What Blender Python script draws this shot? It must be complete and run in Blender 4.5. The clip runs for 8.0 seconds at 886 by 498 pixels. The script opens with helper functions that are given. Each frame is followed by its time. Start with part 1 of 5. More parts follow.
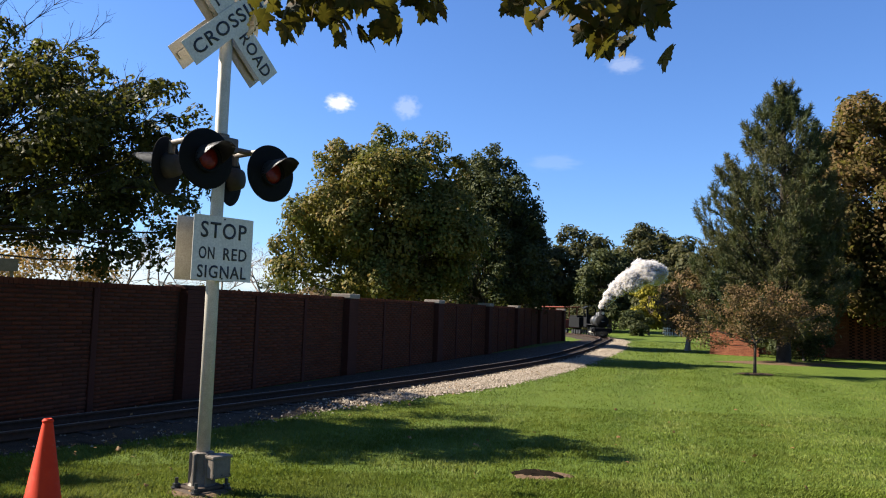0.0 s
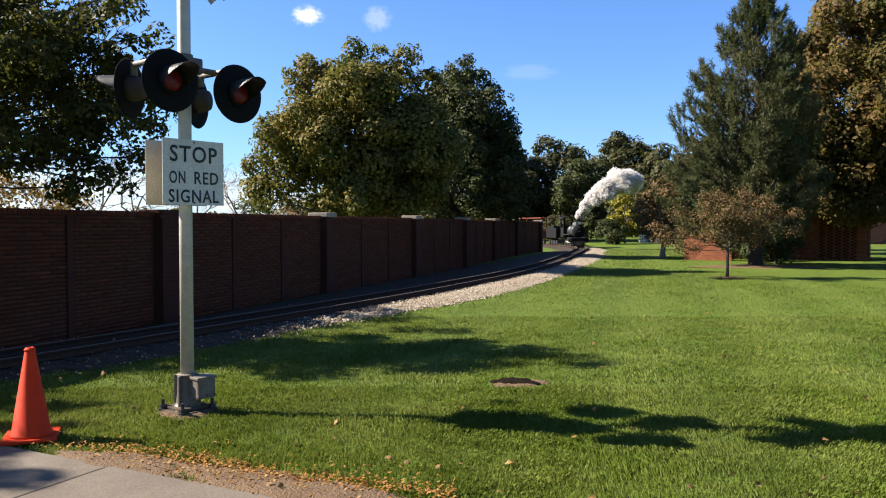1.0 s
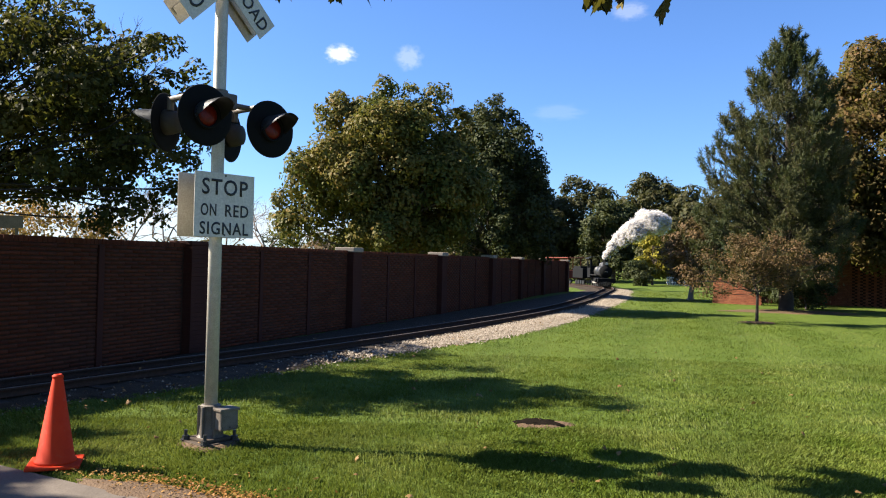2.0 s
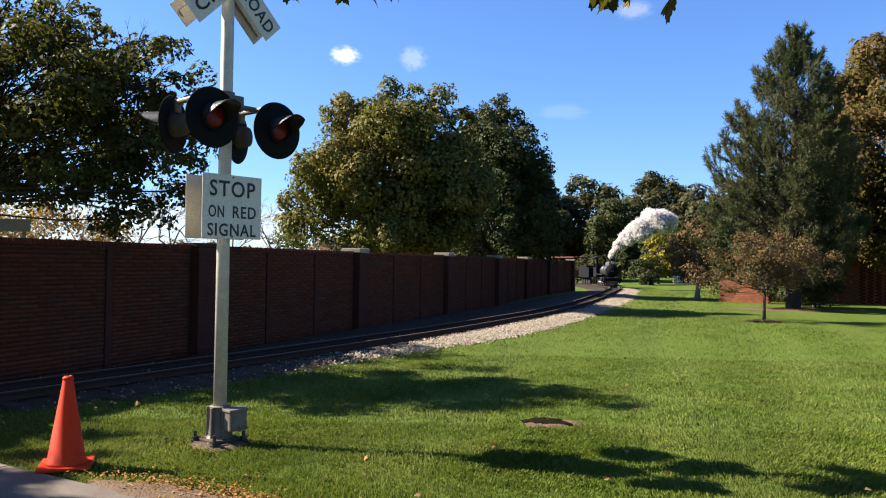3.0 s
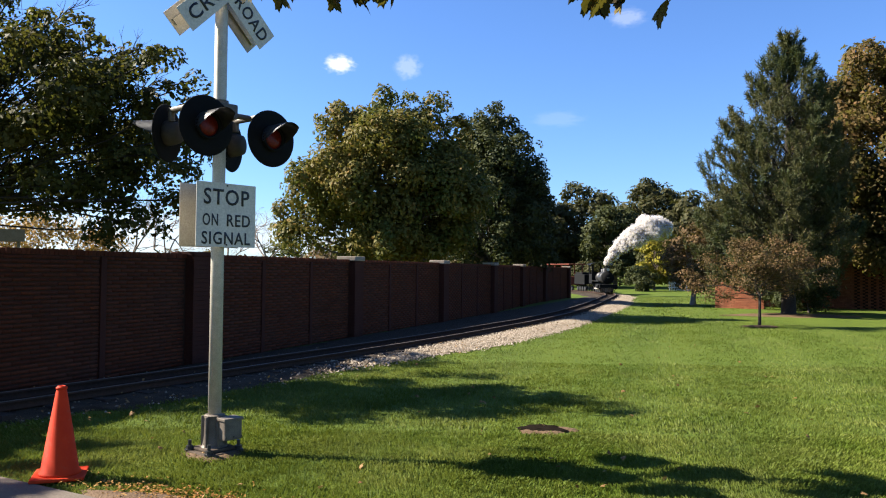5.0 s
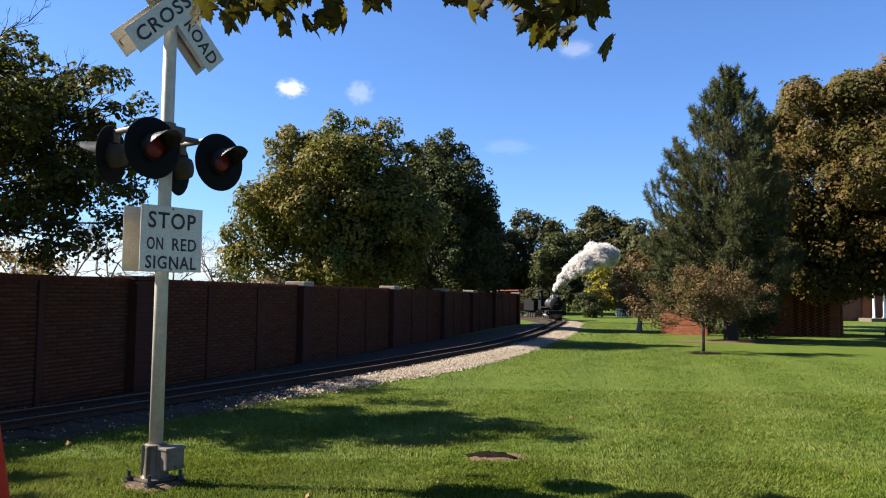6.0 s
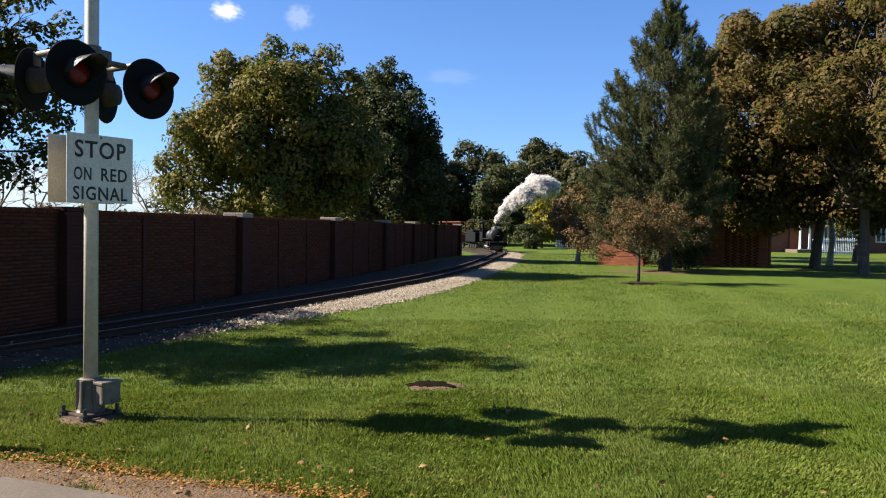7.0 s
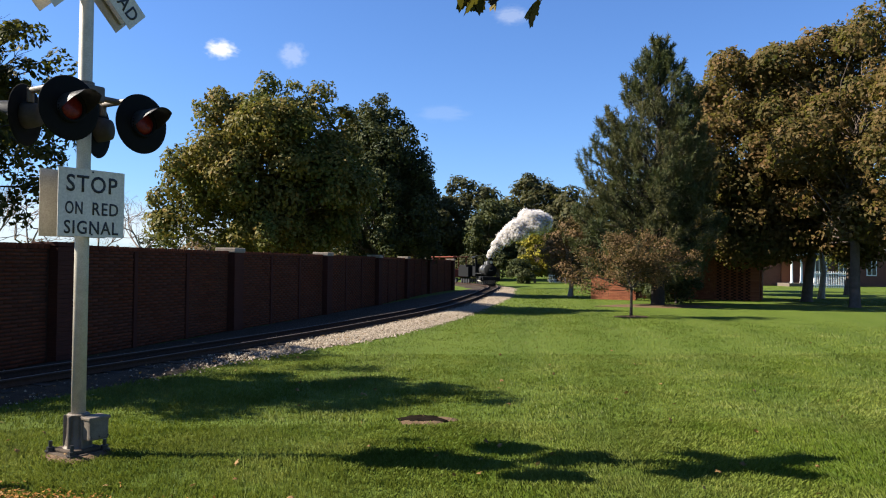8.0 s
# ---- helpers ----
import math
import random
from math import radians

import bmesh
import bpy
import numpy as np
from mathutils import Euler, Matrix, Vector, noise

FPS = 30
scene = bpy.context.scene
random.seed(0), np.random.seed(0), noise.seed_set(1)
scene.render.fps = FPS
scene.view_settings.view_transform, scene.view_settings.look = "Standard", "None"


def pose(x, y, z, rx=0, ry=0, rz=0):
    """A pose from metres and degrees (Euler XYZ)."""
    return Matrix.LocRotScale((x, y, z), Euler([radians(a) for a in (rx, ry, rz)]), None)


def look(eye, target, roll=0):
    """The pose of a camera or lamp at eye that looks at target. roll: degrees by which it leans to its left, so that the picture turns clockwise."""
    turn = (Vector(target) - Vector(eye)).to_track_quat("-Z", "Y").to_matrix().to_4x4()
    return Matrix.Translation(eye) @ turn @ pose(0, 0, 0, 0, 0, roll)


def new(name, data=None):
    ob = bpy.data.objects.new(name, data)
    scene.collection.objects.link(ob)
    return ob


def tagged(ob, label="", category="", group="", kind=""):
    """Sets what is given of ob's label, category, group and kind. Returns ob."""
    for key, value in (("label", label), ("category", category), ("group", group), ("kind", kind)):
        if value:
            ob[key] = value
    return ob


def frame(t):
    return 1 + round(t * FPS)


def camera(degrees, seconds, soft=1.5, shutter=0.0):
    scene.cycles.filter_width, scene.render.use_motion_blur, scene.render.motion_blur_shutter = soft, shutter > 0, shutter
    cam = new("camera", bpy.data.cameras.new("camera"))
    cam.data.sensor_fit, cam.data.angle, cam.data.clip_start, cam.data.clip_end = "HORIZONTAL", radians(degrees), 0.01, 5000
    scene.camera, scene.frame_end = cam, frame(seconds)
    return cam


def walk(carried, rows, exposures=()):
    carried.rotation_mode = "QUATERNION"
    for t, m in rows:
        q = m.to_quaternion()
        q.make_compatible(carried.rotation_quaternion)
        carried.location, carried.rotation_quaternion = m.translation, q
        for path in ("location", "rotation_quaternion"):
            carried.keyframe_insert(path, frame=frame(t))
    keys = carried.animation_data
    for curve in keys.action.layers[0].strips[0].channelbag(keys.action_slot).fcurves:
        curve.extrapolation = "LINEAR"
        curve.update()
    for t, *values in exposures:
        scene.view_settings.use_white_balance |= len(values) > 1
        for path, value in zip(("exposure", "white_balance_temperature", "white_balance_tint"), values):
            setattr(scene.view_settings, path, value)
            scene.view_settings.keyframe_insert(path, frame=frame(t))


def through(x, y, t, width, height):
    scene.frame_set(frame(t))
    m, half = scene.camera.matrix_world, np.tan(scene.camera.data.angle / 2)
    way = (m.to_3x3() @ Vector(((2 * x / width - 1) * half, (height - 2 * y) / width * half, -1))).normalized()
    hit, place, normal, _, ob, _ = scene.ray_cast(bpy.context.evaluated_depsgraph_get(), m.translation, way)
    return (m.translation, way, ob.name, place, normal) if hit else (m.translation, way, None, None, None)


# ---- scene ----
cam = camera(59.5, 8.0, soft=1.1)
PATH = [
    (0, (0.082, 0.142, 1.64), (0.048, 2.136, 1.797), 1.9),
    (0.1, (0.114, 0.136, 1.638), (0.044, 2.13, 1.783), 1.5),
    (0.2, (0.124, 0.132, 1.636), (0.065, 2.13, 1.702), 0.9),
    (0.3, (0.117, 0.138, 1.635), (0.095, 2.137, 1.581), 0.2),
    (0.4, (0.108, 0.141, 1.637), (0.121, 2.139, 1.531), 0.1),
    (0.5, (0.107, 0.134, 1.643), (0.121, 2.133, 1.562), 0.2),
    (1, (0.11, 0.116, 1.657), (0.137, 2.115, 1.595), -0.0),
    (1.5, (0.108, 0.121, 1.657), (0.063, 2.12, 1.626), 0.9),
    (2, (0.109, 0.109, 1.658), (0.068, 2.108, 1.691), 1.3),
    (3.5, (0.092, 0.09, 1.646), (0.025, 2.089, 1.681), 0.6),
    (4, (0.092, 0.084, 1.642), (-0.001, 2.081, 1.706), 1.0),
    (5.5, (0.113, 0.103, 1.647), (0.132, 2.103, 1.698), 0.5),
    (6, (0.114, 0.092, 1.648), (0.196, 2.087, 1.77), 0.8),
    (6.5, (0.123, 0.078, 1.634), (0.216, 2.076, 1.677), 1.1),
    (7, (0.132, 0.114, 1.661), (0.365, 2.1, 1.608), 0.9),
    (7.5, (0.136, 0.13, 1.658), (0.394, 2.113, 1.654), 0.7),
    (8, (0.153, 0.089, 1.641), (0.402, 2.073, 1.679), 0.7),
]
walk(cam, [(t, look(eye, target, roll)) for t, eye, target, roll in PATH],
     [(0, 1.77), (0.5, 1.83), (1.5, 1.94), (2.0, 1.93), (3.5, 1.94), (5.5, 1.93), (6.0, 1.84), (6.5, 1.74), (8, 1.70)])

# ---------------------------------------------------------------- light
SUN_ELEV = radians(36.8)
SUN_DIR = Vector((-math.cos(SUN_ELEV) * 0.989, math.cos(SUN_ELEV) * 0.148, math.sin(SUN_ELEV)))
world = bpy.data.worlds.new("world")
scene.world = world
world.use_nodes = True
wn = world.node_tree
sky = wn.nodes.new("ShaderNodeTexSky")
sky.sky_type, sky.sun_disc = "NISHITA", False
sky.sun_elevation = SUN_ELEV
sky.sun_rotation = math.atan2(SUN_DIR.x, SUN_DIR.y)
sky.air_density, sky.dust_density, sky.ozone_density = 1.0, 0.35, 3.0
tint = wn.nodes.new("ShaderNodeMix")
tint.data_type, tint.blend_type = "RGBA", "MULTIPLY"
tint.inputs[0].default_value = 1.0
tint.inputs[7].default_value = (0.59, 0.80, 1.15, 1)
wn.links.new(sky.outputs[0], tint.inputs[6])
wn.links.new(tint.outputs[2], wn.nodes["Background"].inputs[0])
wn.nodes["Background"].inputs[1].default_value = 0.051
sun_data = bpy.data.lights.new("sun", "SUN")
sun_data.energy, sun_data.angle, sun_data.color = 4.8, radians(0.55), (1.0, 0.93, 0.82)
sun = new("sun", sun_data)
sun.matrix_world = look((-60, 20, 60), Vector((-60, 20, 60)) - SUN_DIR)

# ---------------------------------------------------------------- helpers
rnd = random.Random(7)
rng = np.random.default_rng(11)


class Mat:
    """A small builder for node materials."""

    def __init__(self, name, rough=0.8, metal=0.0):
        self.m = bpy.data.materials.new(name)
        self.m.use_nodes = True
        self.t = self.m.node_tree
        self.b = self.t.nodes["Principled BSDF"]
        self.b.inputs["Roughness"].default_value = rough
        self.b.inputs["Metallic"].default_value = metal
        self.b.inputs["Specular IOR Level"].default_value = 0.5 if rough < 0.65 else 0.15
        self.co = None

    def node(self, kind, **inputs):
        n = self.t.nodes.new(kind)
        for k, v in inputs.items():
            key = int(k[1:]) if k[0] == "i" and k[1:].isdigit() else k.replace("_", " ")
            if hasattr(v, "is_linked"):
                self.t.links.new(v, n.inputs[key])
            else:
                n.inputs[key].default_value = v
        return n

    def coords(self):
        if self.co is None:
            self.co = self.t.nodes.new("ShaderNodeNewGeometry").outputs["Position"]
        return self.co

    def noise(self, scale, detail=4.0, rough=0.55, vector=None):
        return self.node("ShaderNodeTexNoise", Vector=vector or self.coords(), Scale=scale, Detail=detail, Roughness=rough).outputs["Fac"]

    def ramp(self, fac, stops):
        r = self.t.nodes.new("ShaderNodeValToRGB")
        el = r.color_ramp.elements
        while len(el) < len(stops):
            el.new(0.5)
        for e, (p, c) in zip(el, stops):
            e.position, e.color = p, (*c, 1)
        self.t.links.new(fac, r.inputs[0])
        return r.outputs[0]

    def mix(self, fac, a, b, blend="MIX"):
        n = self.t.nodes.new("ShaderNodeMix")
        n.data_type, n.blend_type = "RGBA", blend
        for key, v in ((0, fac), (6, a), (7, b)):
            if hasattr(v, "is_linked"):
                self.t.links.new(v, n.inputs[key])
            else:
                n.inputs[key].default_value = (*v, 1) if isinstance(v, tuple) else v
        return n.outputs[2]

    def color(self, v):
        self.t.links.new(v, self.b.inputs["Base Color"])
        return self

    def bump(self, fac, strength=0.4, distance=0.01):
        n = self.node("ShaderNodeBump", Strength=strength, Distance=distance, Height=fac)
        self.t.links.new(n.outputs[0], self.b.inputs["Normal"])
        return self

    def island(self):
        return self.t.nodes.new("ShaderNodeNewGeometry").outputs["Random Per Island"]

    def object_random(self):
        return self.t.nodes.new("ShaderNodeObjectInfo").outputs["Random"]


def mottled(name, a, b, scale, rough=0.8, metal=0.0, fine=None, bump=0.3, dist=0.01):
    """Two colours mixed by coarse and fine grain, with relief."""
    m = Mat(name, rough, metal)
    coarse, grain = m.noise(scale, 5), m.noise(fine or scale * 9, 3)
    c = m.ramp(coarse, [(0.3, a), (0.7, b)])
    c = m.mix(0.35, c, m.ramp(grain, [(0.3, tuple(x * 0.55 for x in a)), (0.7, tuple(min(1, x * 1.25) for x in b))]))
    return m.color(c).bump(grain, bump, dist).m


def mown_bands(m):
    """A soft wave, 0 to 1, across the mower's passes over the lawn."""
    st = m.node("ShaderNodeSeparateXYZ", Vector=m.coords())
    lean = m.node("ShaderNodeMath", i0=st.outputs[1], i1=-0.30)
    lean.operation = "MULTIPLY"
    across = m.node("ShaderNodeMath", i0=st.outputs[0], i1=lean.outputs[0])
    across.operation = "ADD"
    wob = m.node("ShaderNodeMath", i0=m.noise(0.5, 3), i1=1.6)
    wob.operation = "MULTIPLY"
    both = m.node("ShaderNodeMath", i0=across.outputs[0], i1=wob.outputs[0])
    both.operation = "ADD"
    wv = m.node("ShaderNodeMath", i0=both.outputs[0], i1=2.9)
    wv.operation = "MULTIPLY"
    sn = m.node("ShaderNodeMath", i0=wv.outputs[0])
    sn.operation = "SINE"
    half = m.node("ShaderNodeMath", i0=sn.outputs[0], i1=0.5, i2=0.5)
    half.operation = "MULTIPLY_ADD"
    return half.outputs[0]


def leafy(name, stops, through=0.35, rough=0.6, gloss=0.1, bands=False):
    """Leaves: colour varies leaf by leaf and over the crown, and light passes through."""
    m = Mat(name, rough)
    isl = m.island()
    c = m.ramp(isl, stops)
    big = m.noise(0.55, 3)
    mid = [tuple(s[1]) for s in stops]
    c2 = m.ramp(big, [(0.35, mid[0]), (0.65, mid[-1])])
    c = m.mix(0.4, c, c2)
    if bands:
        c = m.mix(1.0, c, m.ramp(mown_bands(m), [(0.0, (0.80, 0.84, 0.80)), (1.0, (1.16, 1.12, 1.2))]), "MULTIPLY")
        c = m.mix(1.0, c, m.ramp(m.noise(1.1, 5, 0.65), [(0.3, (0.78, 0.84, 0.8)), (0.72, (1.24, 1.14, 1.3))]), "MULTIPLY")
    m.color(c)
    m.b.inputs["Specular IOR Level"].default_value = gloss
    tr = m.node("ShaderNodeBsdfTranslucent", Color=m.mix(0.3, c, (0.24, 0.25, 0.03)))
    mx = m.node("ShaderNodeMixShader", Fac=through * 0.6)
    m.t.links.new(m.b.outputs[0], mx.inputs[1])
    m.t.links.new(tr.outputs[0], mx.inputs[2])
    m.t.links.new(mx.outputs[0], m.t.nodes["Material Output"].inputs[0])
    return m.m


def plain(name, c, rough=0.6, metal=0.0):
    m = Mat(name, rough, metal)
    g = m.noise(25, 4)
    m.color(m.ramp(g, [(0.3, tuple(x * 0.8 for x in c)), (0.7, tuple(min(1, x * 1.1) for x in c))]))
    return m.m


# ---------------------------------------------------------------- materials
def make_lawn():
    m = Mat("lawn_turf", 0.9)
    big, mid, fine = m.noise(0.35, 4), m.noise(2.2, 5), m.noise(60, 4)
    c = m.ramp(big, [(0.3, (0.0542, 0.0898, 0.00619)), (0.7, (0.0851, 0.116, 0.0101))])
    c = m.mix(m.ramp(mid, [(0.35, (0, 0, 0)), (0.75, (0.45, 0.45, 0.45))]), c, (0.108, 0.128, 0.0186))
    c = m.mix(m.ramp(mown_bands(m), [(0.0, (0, 0, 0)), (1.0, (0.55, 0.55, 0.55))]), c, (0.108, 0.140, 0.018))
    c = m.mix(0.55, c, m.ramp(fine, [(0.3, (0.0279, 0.0526, 0.00387)), (0.7, (0.102, 0.138, 0.0147))]))
    return m.color(c).bump(fine, 1.0, 0.03).m


M_LAWN = make_lawn()
M_BLADE = leafy("grass_blade", [(0.0, (0.0539, 0.0901, 0.00509)), (0.5, (0.0859, 0.128, 0.00728)), (0.94, (0.12, 0.154, 0.016)), (1.0, (0.153, 0.164, 0.0436))], 0.45, 0.55, 0.2, True)
def make_brick(name, a, b, c3, rand):
    m = Mat(name, 0.85)
    r = m.object_random() if rand else m.island()
    c = m.ramp(r, [(0.0, a), (0.55, b), (1.0, c3)])
    g = m.noise(40, 5)
    stain = m.noise(1.3, 4)
    c = m.mix(0.3, c, m.ramp(g, [(0.3, tuple(x * 0.4 for x in a)), (0.7, c3)]))
    c = m.mix(m.ramp(stain, [(0.45, (0, 0, 0)), (0.8, (0.35, 0.35, 0.35))]), c, (0.060, 0.038, 0.030))
    return m.color(c).bump(g, 0.5, 0.006).m


BR = ((0.0693, 0.0165, 0.00675), (0.0945, 0.0233, 0.009), (0.128, 0.033, 0.0135))
M_BRICK = make_brick("wall_brick", *BR, True)
M_BRICKS = make_brick("wall_brick_run", *BR, False)
M_RED = make_brick("orange_brick", (0.165, 0.052, 0.026), (0.21, 0.068, 0.034), (0.26, 0.098, 0.05), False)
M_MORTAR = mottled("mortar", (0.034, 0.0156, 0.009), (0.056, 0.0276, 0.0165), 3)
M_PIER = mottled("pier_brick", (0.045, 0.014, 0.009), (0.066, 0.021, 0.013), 4, fine=45)
M_CAP = mottled("cast_stone", (0.22, 0.178, 0.135), (0.32, 0.265, 0.205), 6)
M_GRAVEL = mottled("gravel_bed", (0.024, 0.0171, 0.011), (0.066, 0.0475, 0.0306), 5, fine=80, bump=1.0, dist=0.03)


def make_stone():
    m = Mat("ballast_stone", 0.9)
    c = m.ramp(m.island(), [(0.0, (0.104, 0.08, 0.056)), (0.5, (0.216, 0.172, 0.124)), (1.0, (0.336, 0.28, 0.212))])
    return m.color(c).m


M_STONE = make_stone()
M_RAIL = mottled("rail_steel", (0.022, 0.013, 0.009), (0.050, 0.029, 0.020), 20, 0.9, 0.0)
M_RAILTOP = mottled("worn_rail_top", (0.075, 0.055, 0.042), (0.15, 0.115, 0.092), 12, 0.6, 0.3, bump=0.1, dist=0.001)
M_TIE = mottled("creosoted_timber", (0.018, 0.013, 0.010), (0.048, 0.036, 0.027), 8, fine=60)
M_CONC = mottled("concrete", (0.0906, 0.0707, 0.0528), (0.144, 0.116, 0.0892), 1.6, fine=70, bump=0.5, dist=0.004)
M_SOIL = mottled("bare_soil", (0.0796, 0.0459, 0.0234), (0.136, 0.0866, 0.0491), 5, fine=50, bump=0.9, dist=0.02)
M_DUFF = mottled("needle_duff", (0.075, 0.045, 0.024), (0.14, 0.088, 0.048), 3, fine=40, bump=0.9, dist=0.02)
# near-black colour for the shade inside the lawn hole, not a soil
M_HOLE = mottled("hole_shade", (0.006, 0.005, 0.004), (0.016, 0.012, 0.009), 12)
M_HOLE.node_tree.nodes["Principled BSDF"].inputs["Specular IOR Level"].default_value = 0.0
M_ALU = mottled("weathered_aluminium", (0.36, 0.32, 0.25), (0.51, 0.455, 0.365), 14, 0.55, 0.2, bump=0.1, dist=0.002)
M_CAST = mottled("grey_casting", (0.081, 0.06345, 0.0459), (0.1593, 0.1283, 0.0945), 18, 0.6, 0.25, bump=0.3, dist=0.004)
M_SIGN = mottled("white_sign_sheet", (0.475, 0.4322, 0.3562), (0.57, 0.5272, 0.4417), 6, 0.5, bump=0.03, dist=0.001)
M_SIGNBACK = mottled("bare_sign_aluminium", (0.32, 0.285, 0.23), (0.44, 0.395, 0.325), 9, 0.5, 0.25, bump=0.05, dist=0.002)
M_INK = plain("black_letter_film", (0.012, 0.012, 0.014), 0.5)
M_BLACK = plain("matt_black_paint", (0.006, 0.006, 0.006), 0.9)
M_HOODIN = plain("hood_grey", (0.050, 0.044, 0.037), 0.7)
M_VISOR = mottled("weathered_black_paint", (0.020, 0.019, 0.017), (0.050, 0.046, 0.040), 22, 0.5, bump=0.15, dist=0.002)
M_FLANGE = mottled("soiled_iron", (0.045, 0.032, 0.023), (0.095, 0.070, 0.050), 14, 0.85, bump=0.5, dist=0.005)
M_STEEL = plain("dark_iron", (0.035, 0.033, 0.032), 0.45, 0.4)


def make_lens():
    m = Mat("red_lens", 0.35)
    m.color(m.ramp(m.noise(60, 2), [(0.3, (0.070, 0.005, 0.003)), (0.7, (0.17, 0.014, 0.006))]))
    m.b.inputs["Specular IOR Level"].default_value = 0.15
    return m.m


M_LENS = make_lens()


def make_cone_plastic():
    m = Mat("orange_cone_plastic", 0.66)
    c = m.ramp(m.noise(7, 5), [(0.3, (0.50, 0.028, 0.005)), (0.7, (0.63, 0.046, 0.008))])
    c = m.mix(m.ramp(m.noise(30, 5), [(0.58, (0, 0, 0)), (0.75, (0.5, 0.5, 0.5))]), c, (0.42, 0.10, 0.05))
    m.color(c)
    tr = m.node("ShaderNodeBsdfTranslucent", Color=(0.9, 0.12, 0.02, 1))
    mx = m.node("ShaderNodeMixShader", Fac=0.1)
    m.t.links.new(m.b.outputs[0], mx.inputs[1])
    m.t.links.new(tr.outputs[0], mx.inputs[2])
    m.t.links.new(mx.outputs[0], m.t.nodes["Material Output"].inputs[0])
    return m.m


M_CONE = make_cone_plastic()
M_BARK = mottled("bark", (0.060, 0.045, 0.034), (0.13, 0.10, 0.080), 5, fine=35, bump=1.0, dist=0.03)
M_DARKBARK = mottled("dark_bark", (0.022, 0.017, 0.013), (0.050, 0.040, 0.031), 5, fine=35, bump=1.0, dist=0.03)
M_PALEBARK = mottled("pale_bark", (0.20, 0.17, 0.13), (0.34, 0.29, 0.23), 5, fine=35, bump=1.0, dist=0.03)
M_TWIG = mottled("bare_twig", (0.13, 0.092, 0.070), (0.22, 0.165, 0.13), 8)
L_MAPLE = leafy("maple_leaf", [(0.0, (0.0426, 0.0594, 0.0134)), (0.5, (0.0806, 0.0986, 0.0213)), (0.82, (0.14, 0.125, 0.0302)), (1.0, (0.235, 0.129, 0.0291))], 0.45)
L_GREEN = leafy("green_leaf", [(0.0, (0.026, 0.044, 0.009)), (0.5, (0.055, 0.080, 0.014)), (0.85, (0.095, 0.110, 0.020)), (1.0, (0.21, 0.150, 0.022))], 0.55)
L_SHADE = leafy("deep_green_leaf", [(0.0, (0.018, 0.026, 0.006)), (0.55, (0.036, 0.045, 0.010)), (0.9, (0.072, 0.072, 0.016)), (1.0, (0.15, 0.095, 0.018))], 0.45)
L_DARK = leafy("dark_leaf", [(0.0, (0.0194, 0.0286, 0.0114)), (0.6, (0.0389, 0.0487, 0.0171)), (1.0, (0.0756, 0.0739, 0.0266))], 0.25)
L_BROWN = leafy("brown_maple_leaf", [(0.0, (0.0414, 0.046, 0.0126)), (0.4, (0.0782, 0.0667, 0.0196)), (0.75, (0.124, 0.0828, 0.0299)), (1.0, (0.178, 0.0966, 0.0391))], 0.65)
L_RUSSET = leafy("russet_leaf", [(0.0, (0.050, 0.040, 0.016)), (0.5, (0.100, 0.062, 0.028)), (1.0, (0.165, 0.092, 0.042))], 0.3)
L_YELLOW = leafy("yellow_leaf", [(0.0, (0.100, 0.100, 0.012)), (0.5, (0.21, 0.175, 0.02)), (1.0, (0.32, 0.25, 0.03))], 0.35)
L_ORANGE = leafy("orange_leaf", [(0.0, (0.20, 0.11, 0.035)), (0.5, (0.31, 0.15, 0.04)), (1.0, (0.36, 0.21, 0.06))], 0.35)
L_NEEDLE = leafy("pine_needle", [(0.0, (0.0287, 0.0412, 0.0178)), (0.6, (0.0559, 0.0721, 0.0287)), (0.92, (0.0918, 0.0995, 0.0377)), (1.0, (0.128, 0.0901, 0.0446))], 0.25)
L_FAR = leafy("far_leaf", [(0.0, (0.0286, 0.0343, 0.0135)), (0.5, (0.0471, 0.049, 0.0184)), (1.0, (0.0748, 0.0612, 0.0245))], 0.25)
L_LITTER = leafy("fallen_leaf", [(0.0, (0.154, 0.0565, 0.0119)), (0.5, (0.273, 0.11, 0.0209)), (1.0, (0.321, 0.191, 0.0595))], 0.3)
M_WHITE = mottled("white_paint", (0.70, 0.70, 0.68), (0.80, 0.80, 0.78), 2, 0.5, bump=0.05, dist=0.002)
M_ROOF = mottled("brown_shingle", (0.085, 0.060, 0.050), (0.15, 0.105, 0.085), 4)
M_REDROOF = mottled("red_roof_board", (0.12, 0.030, 0.020), (0.17, 0.045, 0.028), 4)
M_GLASS = plain("dark_glass", (0.02, 0.025, 0.03), 0.08)
M_TAN = mottled("tan_board", (0.121, 0.0825, 0.0495), (0.176, 0.121, 0.077), 5)


# ---------------------------------------------------------------- mesh tools
def mesh_of(name, bm, material, smooth=False):
    me = bpy.data.meshes.new(name)
    bm.to_mesh(me)
    bm.free()
    if material:
        me.materials.append(material)
    if smooth:
        me.polygons.foreach_set("use_smooth", np.ones(len(me.polygons), bool))
    return me


def part(name, bm, material, parent=None, label="", smooth=False, m=None):
    ob = new(name, mesh_of(name, bm, material, smooth))
    if parent:
        ob.parent = parent
    if m is not None:
        ob.matrix_basis = m
    return tagged(ob, label)


def base(name, m, label, category, group="", kind=""):
    ob = new(name)
    ob.empty_display_size = 0.2
    ob.matrix_basis = m
    return tagged(ob, label, category, group, kind)


